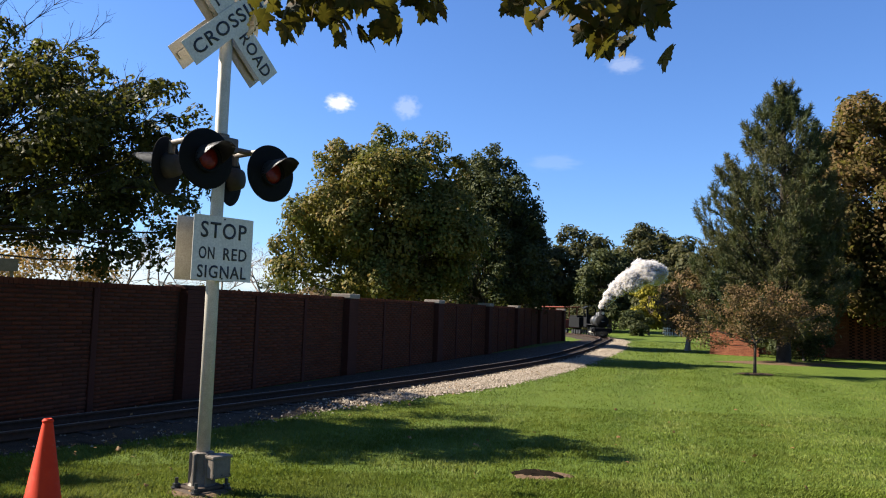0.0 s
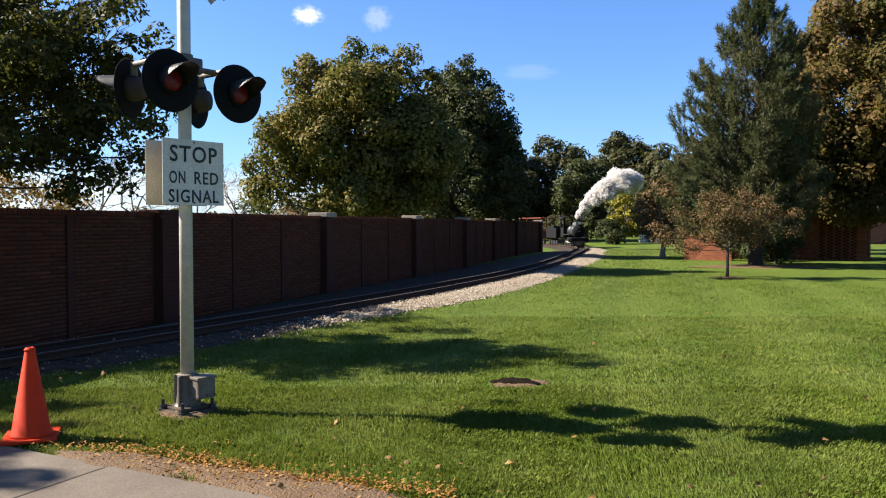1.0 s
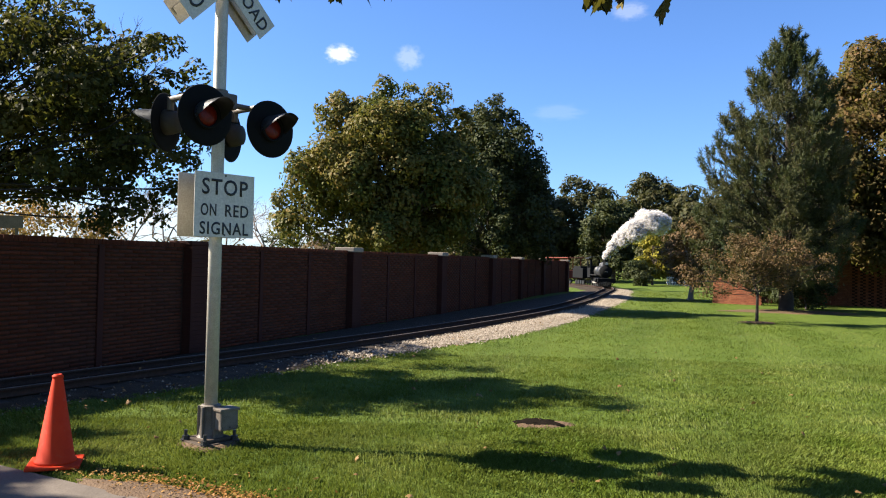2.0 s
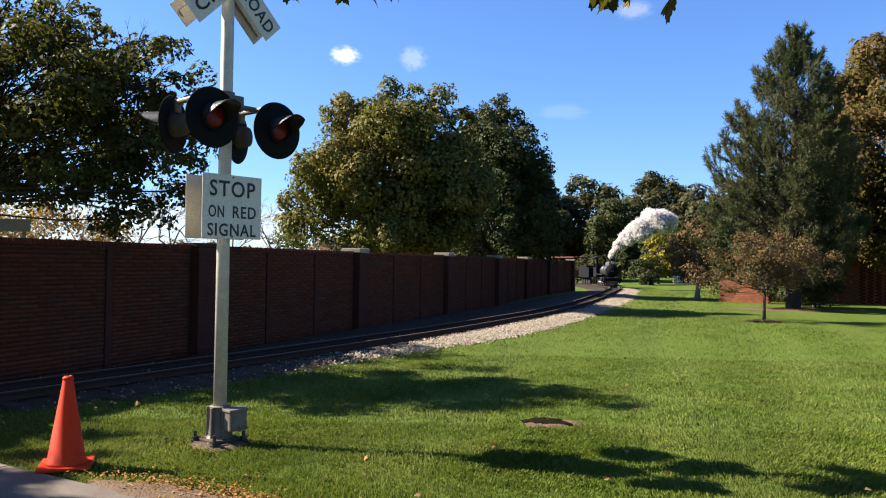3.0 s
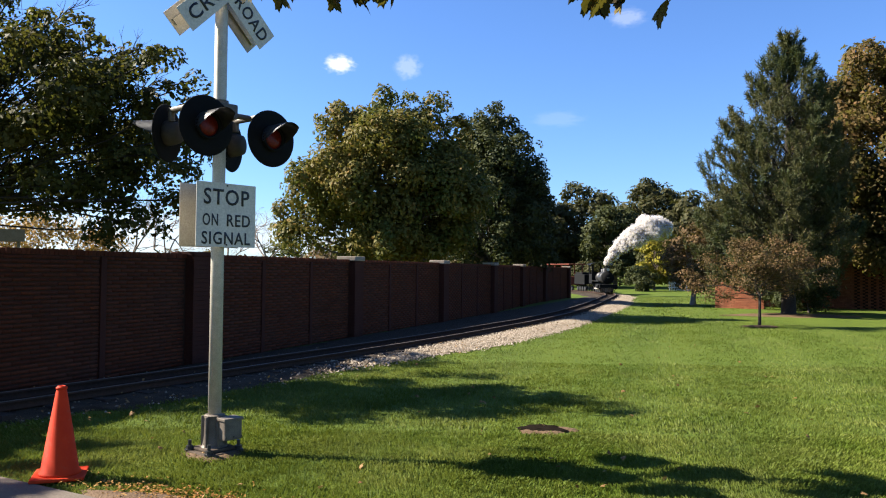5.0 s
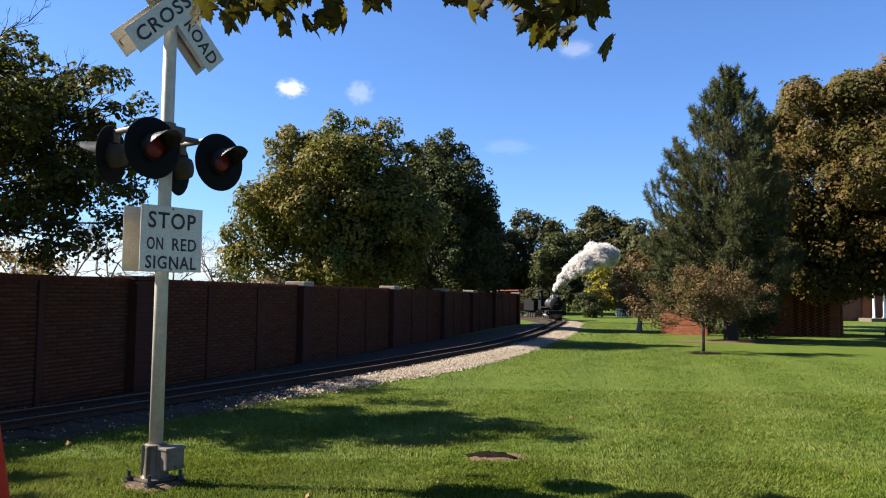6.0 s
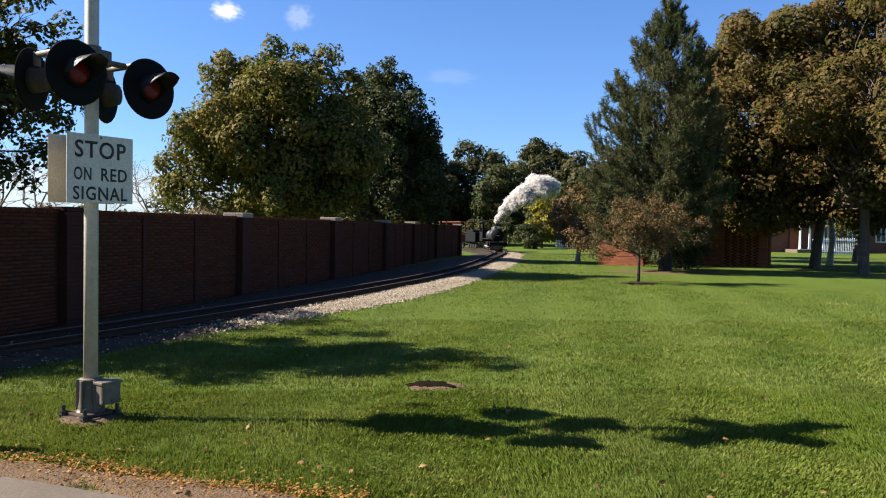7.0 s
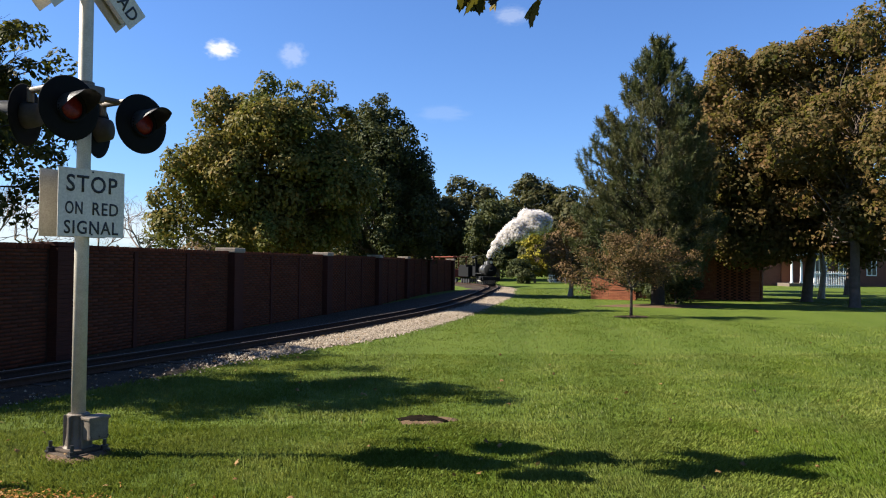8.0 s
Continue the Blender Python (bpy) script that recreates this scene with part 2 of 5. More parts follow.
def arrays(name, verts, faces, material, smooth=False):
    """A mesh from numpy arrays; faces all with the same number of corners."""
    me = bpy.data.meshes.new(name)
    n, k = len(faces), faces.shape[1]
    me.vertices.add(len(verts))
    me.vertices.foreach_set("co", np.ascontiguousarray(verts, np.float32).ravel())
    me.loops.add(n * k)
    me.loops.foreach_set("vertex_index", np.ascontiguousarray(faces, np.int32).ravel())
    me.polygons.add(n)
    me.polygons.foreach_set("loop_start", np.arange(0, n * k, k, dtype=np.int32))
    if smooth:
        me.polygons.foreach_set("use_smooth", np.ones(n, bool))
    me.update(calc_edges=True)
    me.materials.append(material)
    return me


def box(bm, x0, x1, y0, y1, z0, z1, bevel=0.0, m=None):
    r = bmesh.ops.create_cube(bm, size=1)
    t = Matrix.Translation(((x0 + x1) / 2, (y0 + y1) / 2, (z0 + z1) / 2)) @ Matrix.Diagonal((x1 - x0, y1 - y0, z1 - z0, 1))
    bmesh.ops.transform(bm, matrix=(m @ t) if m is not None else t, verts=r["verts"])
    if bevel:
        es = list({e for v in r["verts"] for e in v.link_edges})
        bmesh.ops.bevel(bm, geom=es, offset=bevel, segments=2, affect="EDGES", profile=0.6)
    return bm


def cyl(bm, p, q, r0, r1=None, n=16, caps=True):
    p, q = Vector(p), Vector(q)
    d = q - p
    t = Matrix.Translation((p + q) / 2) @ d.to_track_quat("Z", "Y").to_matrix().to_4x4()
    bmesh.ops.create_cone(bm, cap_ends=caps, segments=n, radius1=r0, radius2=r0 if r1 is None else r1, depth=d.length, matrix=t)
    return bm


def lathe(bm, profile, n=24, m=None):
    """Turn (radius, height) points round z."""
    rings = []
    for r, z in profile:
        rings.append([bm.verts.new((r * math.cos(2 * math.pi * i / n), r * math.sin(2 * math.pi * i / n), z)) for i in range(n)])
    for a, b in zip(rings, rings[1:]):
        for i in range(n):
            j = (i + 1) % n
            bm.faces.new((a[i], a[j], b[j], b[i]))
    if profile[0][0] > 1e-4:
        bm.faces.new(list(reversed(rings[0])))
    if profile[-1][0] > 1e-4:
        bm.faces.new(rings[-1])
    vs = [v for r in rings for v in r]
    bmesh.ops.remove_doubles(bm, verts=vs, dist=1e-5)
    if m is not None:
        bmesh.ops.transform(bm, matrix=m, verts=bm.verts)
    bmesh.ops.recalc_face_normals(bm, faces=bm.faces)
    return bm


def B():
    return bmesh.new()


# ---------------------------------------------------------------- plan
def wall_x(y):
    """The near face of the brick wall, in plan."""
    return -8.94 + 0.34 * (y - 0.12)


PIERS = [(-6.42, 7.6), (-4.45, 13.32), (-2.5, 19.0), (-0.48, 24.9), (1.37, 30.5), (2.95, 36.4), (4.65, 42.3), (6.75, 48.1)]
TRACK = [(-9.6, 0.0), (-7.3, 4.6), (-5.7, 7.5), (-4.24, 10.18), (-2.84, 12.84), (-1.22, 16.07), (-0.26, 18.1), (0.9, 20.77), (2.43, 24.41), (4.43, 30.15), (6.5, 37.33), (8.95, 46.8), (9.75, 50.0), (10.35, 54.0), (10.2, 58.0), (9.1, 62.5), (7.0, 67.5), (4.0, 73.5)]


def smooth_line(pts, step=0.5):
    """Points at even steps along a Catmull-Rom curve."""
    p = [np.array(q, float) for q in pts]
    p = [2 * p[0] - p[1]] + p + [2 * p[-1] - p[-2]]
    out = []
    for a, b, c, d in zip(p, p[1:], p[2:], p[3:]):
        n = 24
        for i in range(n):
            t = i / n
            out.append(0.5 * (2 * b + (c - a) * t + (2 * a - 5 * b + 4 * c - d) * t * t + (3 * b - a - 3 * c + d) * t ** 3))
    out = np.array(out + [p[-2]])
    s = np.concatenate([[0], np.cumsum(np.linalg.norm(np.diff(out, axis=0), axis=1))])
    u = np.arange(0, s[-1], step)
    return np.stack([np.interp(u, s, out[:, 0]), np.interp(u, s, out[:, 1])], 1)


def normals2(line):
    d = np.gradient(line, axis=0)
    d /= np.linalg.norm(d, axis=1)[:, None]
    return np.stack([d[:, 1], -d[:, 0]], 1)


GX_Y = np.array([-10.0, 5.0, 8.2, 9.85, 12.0, 14.6, 15.4, 16.7, 18.35, 22.7, 30.6, 40.2, 47.6, 50.0, 54.0])
GX_X = np.array([-13.0, -7.6, -4.9, -3.25, -2.15, -0.84, -0.5, 0.45, 1.3, 3.15, 5.7, 8.65, 10.3, 11.0, 11.6])


def grass_left(y):
    return np.interp(y, GX_Y, GX_X)


def path_edge(x):
    """The far edge of the concrete path."""
    return 5.93 - 0.51 * (x + 3.15)


# ---------------------------------------------------------------- ground
def build_ground():
    xs = np.concatenate([[-1500, -700, -300, -120, -60], np.linspace(-30, 60, 61), [90, 140, 300, 700, 1500]])
    ys = np.concatenate([[-1500, -600, -200, -60], np.linspace(-20, 110, 88), [140, 200, 400, 900, 2500]])
    X, Y = np.meshgrid(xs, ys)
    near = np.clip((np.hypot(X, Y) - 10) / 20, 0, 1)
    Z = 0.05 * near * np.sin(X * 0.23 + 1) * np.sin(Y * 0.17)
    Z = np.where((X > wall_x(Y) - 2) & (X < grass_left(np.clip(Y, -10, 60)) + 1.5) & (Y < 60), Z * 0.15, Z) - 0.01
    v = np.stack([X, Y, Z], -1).reshape(-1, 3)
    i = np.arange(len(xs) * len(ys)).reshape(len(ys), len(xs))
    f = np.stack([i[:-1, :-1], i[:-1, 1:], i[1:, 1:], i[1:, :-1]], -1).reshape(-1, 4)
    tagged(new("ground", arrays("ground", v, f, M_LAWN, True)), "mown green lawn reaching away under the trees", "lawn", kind="structure")


build_ground()


track = smooth_line(TRACK, 0.3)
tn = normals2(track)


def bed_height(off, right):
    """The shouldered top of the stone bed, across the track."""
    return 0.012 + 0.05 * np.clip((right - off) / 0.45, 0, 1) * np.clip((off + 1.15) / 0.45, 0, 1)


def build_ballast():
    inside = track[:, 1] < 60
    gl = np.array([grass_left(y) for _, y in track])
    right = np.clip((gl - track[:, 0]) * tn[:, 0] + 0.05, 0.75, 2.6)
    right = np.where(inside, right, 1.1)
    left = -np.clip((track[:, 0] - wall_x(track[:, 1])) * 0.947 + 0.12, 1.0, 3.6)
    left = np.where(track[:, 1] > 52, -2.0, left)
    r = np.random.default_rng(3)
    k, dense = len(track), 12
    cols = []
    for c in range(dense + 1):
        u = c / dense
        off = left * (1 - u) + right * u + (r.normal(0, 0.10, k) if c == dense else 0)
        z = (-0.03 if c in (0, dense) else bed_height(off, right)) + r.normal(0, 0.006, k)
        cols.append(np.column_stack([track + tn * np.reshape(off, (-1, 1)), z]))
    v = np.stack(cols, 1).reshape(-1, 3)
    i = np.arange(k * (dense + 1)).reshape(k, dense + 1)
    f = np.stack([i[:-1, :-1], i[:-1, 1:], i[1:, 1:], i[1:, :-1]], -1).reshape(-1, 4)
    tagged(new("gravel_bed", arrays("gravel_bed", v, f, M_GRAVEL, True)), "pale crushed stone bed under the narrow railway", "gravel", kind="structure")
    # loose stones
    n = 46000
    r = np.random.default_rng(5)
    idx = np.clip((r.beta(1.5, 2.2, n) * 190 + 26).astype(int), 0, k - 1)
    far = track[idx, 1] > 14.6 + r.normal(0, 1.0, n)
    u = r.random(n)
    off = np.where(far, 0.72 + (right[idx] - 0.62) * r.random(n), -1.1 + (right[idx] + 1.25) * u) + r.normal(0, 0.06, n)
    p = track[idx] + tn[idx] * off[:, None] + r.normal(0, 0.12, (n, 2))
    s = r.uniform(0.012, 0.032, n) * np.where(far, 1, np.where(r.random(n) < 0.13, 0.7, 0.0))
    p, idx, off, s = p[s > 0], idx[s > 0], off[s > 0], s[s > 0]
    n = len(s)
    octa = np.array([(1, 0, -0.2), (0, 1, -0.2), (-1, 0, -0.2), (0, -1, -0.2), (0, 0, 0.8)], float)
    tri = np.array([(0, 1, 4), (1, 2, 4), (2, 3, 4), (3, 0, 4)])
    ang = r.random(n) * 6.28
    ca, sa = np.cos(ang), np.sin(ang)
    o = octa[None] * s[:, None, None] * r.uniform(0.6, 1.3, (n, 5, 1))
    vx = o[..., 0] * ca[:, None] - o[..., 1] * sa[:, None] + p[:, 0:1]
    vy = o[..., 0] * sa[:, None] + o[..., 1] * ca[:, None] + p[:, 1:2]
    vz = o[..., 2] + (bed_height(off, right[idx]) + r.uniform(0.0, 0.012, n))[:, None]
    v = np.stack([vx, vy, vz], -1).reshape(-1, 3)
    f = (tri[None] + np.arange(n)[:, None, None] * 5).reshape(-1, 3)
    tagged(new("ballast_stones", arrays("ballast_stones", v, f, M_STONE)), "loose pale crushed stones along the railway", "gravel", kind="stuff")


build_ballast()


# ---------------------------------------------------------------- railway
def sweep(line, n2, off, profile, z0):
    """A closed profile (across, up) carried along a line."""
    k, m = len(line), len(profile)
    pr = np.array(profile)
    v = np.empty((k, m, 3))
    v[:, :, :2] = line[:, None] + n2[:, None] * (off + pr[None, :, 0:1])
    v[:, :, 2] = z0 + pr[None, :, 1]
    i = np.arange(k * m).reshape(k, m)
    j = np.roll(i, -1, axis=1)
    f = np.stack([i[:-1], i[1:], j[1:], j[:-1]], -1).reshape(-1, 4)
    return v.reshape(-1, 3), f


def build_track():
    tr = base("railway_track", Matrix(), "narrow railway track with rusty rails on dark timber sleepers", "railway", kind="structure")
    prof = [(-0.045, 0), (0.045, 0), (0.045, 0.012), (0.010, 0.02), (0.010, 0.065), (0.026, 0.072), (0.026, 0.095), (-0.026, 0.095), (-0.026, 0.072), (-0.010, 0.065), (-0.010, 0.02), (-0.045, 0.012)]
    for side in (-0.32, 0.32):
        v, f = sweep(track, tn, side, prof, 0.075)
        ob = new("rail", arrays("rail", v, f, M_RAIL))
        ob.parent = tr
        v, f = sweep(track, tn, side, [(-0.019, 0.0), (0.019, 0.0), (0.016, 0.004), (-0.016, 0.004)], 0.1705)
        face = new("running_face", arrays("running_face", v, f, M_RAILTOP))
        face.parent = ob
        tagged(face, "worn steel running face")
    me = mesh_of("sleeper", box(B(), -0.62, 0.62, -0.075, 0.075, -0.05, 0.076, 0.012), M_TIE)
    for i in range(8, len(track) - 2, 2):
        x, y = track[i]
        if y < 2:
            continue
        a = math.atan2(tn[i, 1], tn[i, 0]) + rnd.gauss(0, 0.02)
        ob = new("sleeper", me)
        ob.parent = tr
        ob.matrix_basis = Matrix.Translation((x, y, 0.0)) @ Matrix.Rotation(a, 4, "Z")


build_track()


# ---------------------------------------------------------------- concrete path
def build_path():
    p = base("concrete_path", pose(-3.15, 5.93, 0, 0, 0, math.degrees(math.atan(-0.51))), "weathered light grey concrete path in slabs", "pavement", kind="structure")
    for i in range(-1, 8):
        bm = box(B(), i * 1.5 + 0.006 - 0.3, i * 1.5 + 1.494 - 0.3, -2.6, rnd.uniform(-0.012, 0.012), -0.1, 0.022 + rnd.uniform(-0.004, 0.004), 0.01)
        part("slab", bm, M_CONC, p)


build_path()


def blob_patch(name, cx, cy, rx, ry, ang, z, material, label, category, seed, n=44, rough=0.22, dome=0.02):
    """A low irregular patch of ground cover."""
    r = random.Random(seed)
    ph = [r.uniform(0, 6.28) for _ in range(6)]
    rad = lambda a: 1 + rough * (0.5 * math.sin(2 * a + ph[0]) + 0.4 * math.sin(3 * a + ph[1]) + 0.35 * math.sin(5 * a + ph[2]) + 0.25 * math.sin(9 * a + ph[3]) + 0.2 * math.sin(14 * a + ph[4]))
    bm = B()
    c, s = math.cos(ang), math.sin(ang)
    rings = []
    for k, u in enumerate((0.25, 0.5, 0.75, 1.0)):
        ring = []
        for i in range(n):
            a = 2 * math.pi * i / n
            x, y = rx * rad(a) * u * math.cos(a), ry * rad(a) * u * math.sin(a)
            ring.append(bm.verts.new((cx + x * c - y * s, cy + x * s + y * c, z + (dome * (1 - u * u) + r.uniform(-0.004, 0.004) if u < 1 else -0.015))))
        rings.append(ring)
    bm.faces.new(rings[0])
    for a, b in zip(rings, rings[1:]):
        for i in range(n):
            j = (i + 1) % n
            bm.faces.new((a[i], b[i], b[j], a[j]))
    bmesh.ops.recalc_face_normals(bm, faces=bm.faces)
    return tagged(part(name, bm, material, smooth=True), label, category, kind="structure")


SOIL = [(-2.02, 5.49, 0.66, 0.21, -0.44), (-0.80, 4.97, 0.98, 0.27, -0.50), (0.42, 4.38, 0.70, 0.22, -0.48)]
for k, (x, y, a, b, g) in enumerate(SOIL):
    blob_patch("bare_soil", x, y, a, b, g, 0.012, M_SOIL, "bare brown soil strip worn beside the concrete path", "soil", 20 + k)
blob_patch("bare_soil", 1.03, 8.20, 0.31, 0.19, 0.1, 0.006, M_DUFF, "bare soil ring round a sunken hole in lawn", "soil", 31, dome=0.006)
# no recess is cut: a dark disc paints the hole's shade
blob_patch("hole_shade_patch", 0.97, 8.24, 0.25, 0.15, 0.05, 0.022, M_HOLE, "flat dark patch standing for the shade in a hole", "hole", 33, dome=0.003)


blob_patch("bare_soil", -2.07, 6.98, 0.30, 0.26, 0.3, 0.014, M_DUFF, "trodden soil round the signal's foot", "soil", 37, dome=0.012)
blob_patch("needle_litter", 13.2, 30.3, 2.6, 1.5, 0.05, 0.03, M_DUFF, "brown needle litter on ground beneath the pine", "litter", 35, dome=0.03)
blob_patch("needle_litter", 9.3, 24.0, 0.5, 0.35, 0.05, 0.03, M_DUFF, "bare soil round the small tree's foot", "soil", 36, dome=0.03)


# ---------------------------------------------------------------- grass blades
def in_soil(x, y):
    hit = np.zeros(len(x), bool)
    for sx, sy, a, b, g in SOIL + [(1.0, 8.18, 0.36, 0.27, 0.1), (-2.07, 6.96, 0.24, 0.22, 0.3)]:
        c, s = math.cos(g), math.sin(g)
        u, w = (x - sx) * c + (y - sy) * s, -(x - sx) * s + (y - sy) * c
        hit |= (u / a) ** 2 + (w / b) ** 2 < 0.85
    return hit


def build_grass(name, y0, y1, density, h, w, seed):
    r = np.random.default_rng(seed)
    area = (y1 - y0) * (1.5 * y1 + 2)
    n = int(area * density)
    y = y0 + (y1 - y0) * r.random(n)
    x = -0.72 * y1 - 0.5 + (1.5 * y1 + 2) * r.random(n)
    tuft = np.sin(x * 9.1 + 2 * np.sin(y * 5.3)) * np.sin(y * 8.3 + 1.7 * np.sin(x * 6.1))
    keep = (x > grass_left(y) + r.normal(0, 0.1, n)) & (y > path_edge(x) + 0.01 + np.abs(r.normal(0, 0.03, n))) & (~in_soil(x, y) | (r.random(n) < 0.05)) & (x > -0.68 * y - 0.8) & (x < 0.82 * y + 1) & (r.random(n) < 0.72 + 0.4 * tuft)
    x, y = x[keep], y[keep]
    n = len(x)
    hh = h * r.uniform(0.45, 1.15, n) * (0.9 + 0.25 * np.sin(x * 2.3 + np.sin(y * 3.1) * 2))
    a = r.random(n) * 6.283
    lean = r.uniform(0.1, 1.0, n) * hh
    b = r.random(n) * 6.283
    dx, dy = np.cos(a) * w * 0.5, np.sin(a) * w * 0.5
    lx, ly = np.cos(b) * lean, np.sin(b) * lean + 0.55 * hh * np.tanh(4 * np.sin(x * 2.4 - y * 0.5))
    z0 = np.full(n, -0.015)
    v = np.stack([np.stack([x - dx, y - dy, z0], -1), np.stack([x + dx, y + dy, z0], -1),
                  np.stack([x + dx * 0.7 + lx * 0.4, y + dy * 0.7 + ly * 0.4, hh * 0.6], -1), np.stack([x + lx, y + ly, hh], -1)], 1).reshape(-1, 3)
    f = np.arange(4 * n).reshape(n, 4)
    tagged(new(name, arrays(name, v, f, M_BLADE)), "short sunlit green grass blades of the mown lawn", "grass", kind="stuff")


build_grass("grass", 4.2, 8.0, 8200, 0.033, 0.0046, 41)
build_grass("grass", 8.0, 14.0, 2300, 0.030, 0.008, 42)
build_grass("grass", 14.0, 28.0, 460, 0.026, 0.012, 43)
build_grass("grass", 28.0, 52.0, 90, 0.028, 0.028, 44)


# ---------------------------------------------------------------- brick wall
def brick_boxes(spans, out):
    """Joined bricks: each span (s0, s1, z0, z1, proud) on the plane of a panel."""
    q = np.array(spans)
    n = len(q)
    e = 0.006
    v = np.empty((n, 8, 3))
    for k, (s, z, yy) in enumerate(((0, 2, 0), (1, 2, 0), (1, 3, 0), (0, 3, 0), (0, 2, 1), (1, 2, 1), (1, 3, 1), (0, 3, 1))):
        inset = e * yy
        v[:, k, 0] = q[:, s] + (inset if s == 0 else -inset)
        v[:, k, 2] = q[:, z] + (inset if z == 2 else -inset)
        v[:, k, 1] = q[:, 4] * yy - 0.02 * (1 - yy)
    f = np.array([(4, 5, 6, 7), (0, 1, 5, 4), (1, 2, 6, 5), (2, 3, 7, 6), (3, 0, 4, 7)])
    f = f[:, ::-1]
    out[0].append(v.reshape(-1, 3))
    out[1].append((f[None] + np.arange(n)[:, None, None] * 8).reshape(-1, 4))


WALL_TOP = 1.80
COURSE, BRICK_L = 0.0600, 0.29


def panel_spans(length, seed, top=WALL_TOP):
    r = random.Random(seed)
    spans = []
    rows = int(round(top / COURSE))
    for row in range(rows):
        s = -BRICK_L * (0.5 if row % 2 else 0.0) + r.uniform(-0.02, 0.02)
        lift = r.uniform(0, 0.006)
        while s < length - 0.01:
            a, b = max(s, 0.0), min(s + BRICK_L - 0.004, length)
            if b - a > 0.03:
                spans.append((a, b, row * COURSE + 0.004, (row + 1) * COURSE - 0.008, 0.006 + lift + r.uniform(0, 0.010)))
            s += BRICK_L
    return spans


def build_wall():
    w = base("wall_west", Matrix(), "long dark red brick boundary wall with stone-capped piers", "wall", kind="structure")
    near_panel = None
    for k, ((ax, ay), (bx, by)) in enumerate(zip(PIERS, PIERS[1:])):
        d = Vector((bx - ax, by - ay))
        L = d.length
        ang = math.atan2(d.y, d.x)
        m = Matrix.Translation((ax, ay, 0)) @ Matrix.Rotation(ang, 4, "Z") @ Matrix.Diagonal((1, -1, 1, 1))
        # local: x along the wall, -y behind, +y to the track side
        bm = box(B(), 0.2, L - 0.2, -0.2, -0.004, -0.1, WALL_TOP)
        bmesh.ops.transform(bm, matrix=m, verts=bm.verts)
        bmesh.ops.recalc_face_normals(bm, faces=bm.faces)
        part("wall_core", bm, M_MORTAR, w)
        n = 3
        out = ([], [])
        for j in range(n):
            s0, s1 = 0.22 + (L - 0.44) * j / n, 0.22 + (L - 0.44) * (j + 1) / n
            spans = [(a + s0 + 0.06, b + s0 + 0.06, c, e, p) for a, b, c, e, p in panel_spans(s1 - s0 - 0.12, 100 * k + j)]
            if k == 0 and j == 1:
                near_panel = (m, spans)
            else:
                brick_boxes(spans, out)
            if j:
                bm = box(B(), s0 - 0.055, s0 + 0.055, -0.02, 0.035, -0.05, WALL_TOP - 0.01, 0.006)
                bmesh.ops.transform(bm, matrix=m, verts=bm.verts)
                bmesh.ops.recalc_face_normals(bm, faces=bm.faces)
                part("post", bm, M_PIER, w)
        v = np.concatenate(out[0])
        f = np.concatenate([q + o for q, o in zip(out[1], np.cumsum([0] + [len(a) for a in out[0][:-1]]))])
        mm = np.array(m)
        v = v @ mm[:3, :3].T + mm[:3, 3]
        ob = new("brick_run", arrays("brick_run", v, f, M_BRICKS))
        ob.parent = w
        tagged(ob, kind="stuff")
        # brick-on-edge coping
        bm = B()
        s = 0.22
        while s < L - 0.24:
            h = rnd.uniform(-0.004, 0.004)
            box(bm, s, s + 0.066, -0.215, 0.022 + rnd.uniform(-0.004, 0.004), WALL_TOP + 0.002, WALL_TOP + 0.078 + h)
            s += 0.075
        bmesh.ops.transform(bm, matrix=m, verts=bm.verts)
        bmesh.ops.recalc_face_normals(bm, faces=bm.faces)
        part("coping", bm, M_BRICKS, w)
    bm = B()
    for row in range(25):
        box(bm, -0.235, 0.235, -0.305, 0.165, row * 0.0757 - 0.05, row * 0.0757 + 0.069 - 0.05, 0.004)
    box(bm, -0.225, 0.225, -0.295, 0.155, -0.05, 1.838)
    pier_me = mesh_of("pier", bm, M_PIER)
    bm = box(B(), -0.26, 0.26, -0.33, 0.19, 1.842, 1.955, 0.02)
    cap_me = mesh_of("pier_cap", bm, M_CAP)
    # cap for the nearest piers: dark pier colour holds the shade they stand in
    low_me = mesh_of("pier_cap", box(B(), -0.245, 0.245, -0.315, 0.175, 1.842, 1.915, 0.012), M_PIER)
    for k, (x, y) in enumerate(PIERS):
        ang = math.atan2(0.947, 0.322)
        m = Matrix.Translation((x, y, 0)) @ Matrix.Rotation(ang + math.pi, 4, "Z")
        pr = new("pier", pier_me)
        pr.parent, pr.matrix_basis = w, m
        cp = new("pier_cap", cap_me if k > 1 else low_me)
        cp.parent, cp.matrix_basis = pr, Matrix()
        tagged(cp, "pale cast stone pier cap" if k > 1 else "pier cap in dark brick colour, its shade painted in")
    return w, near_panel


wall, near_panel = build_wall()


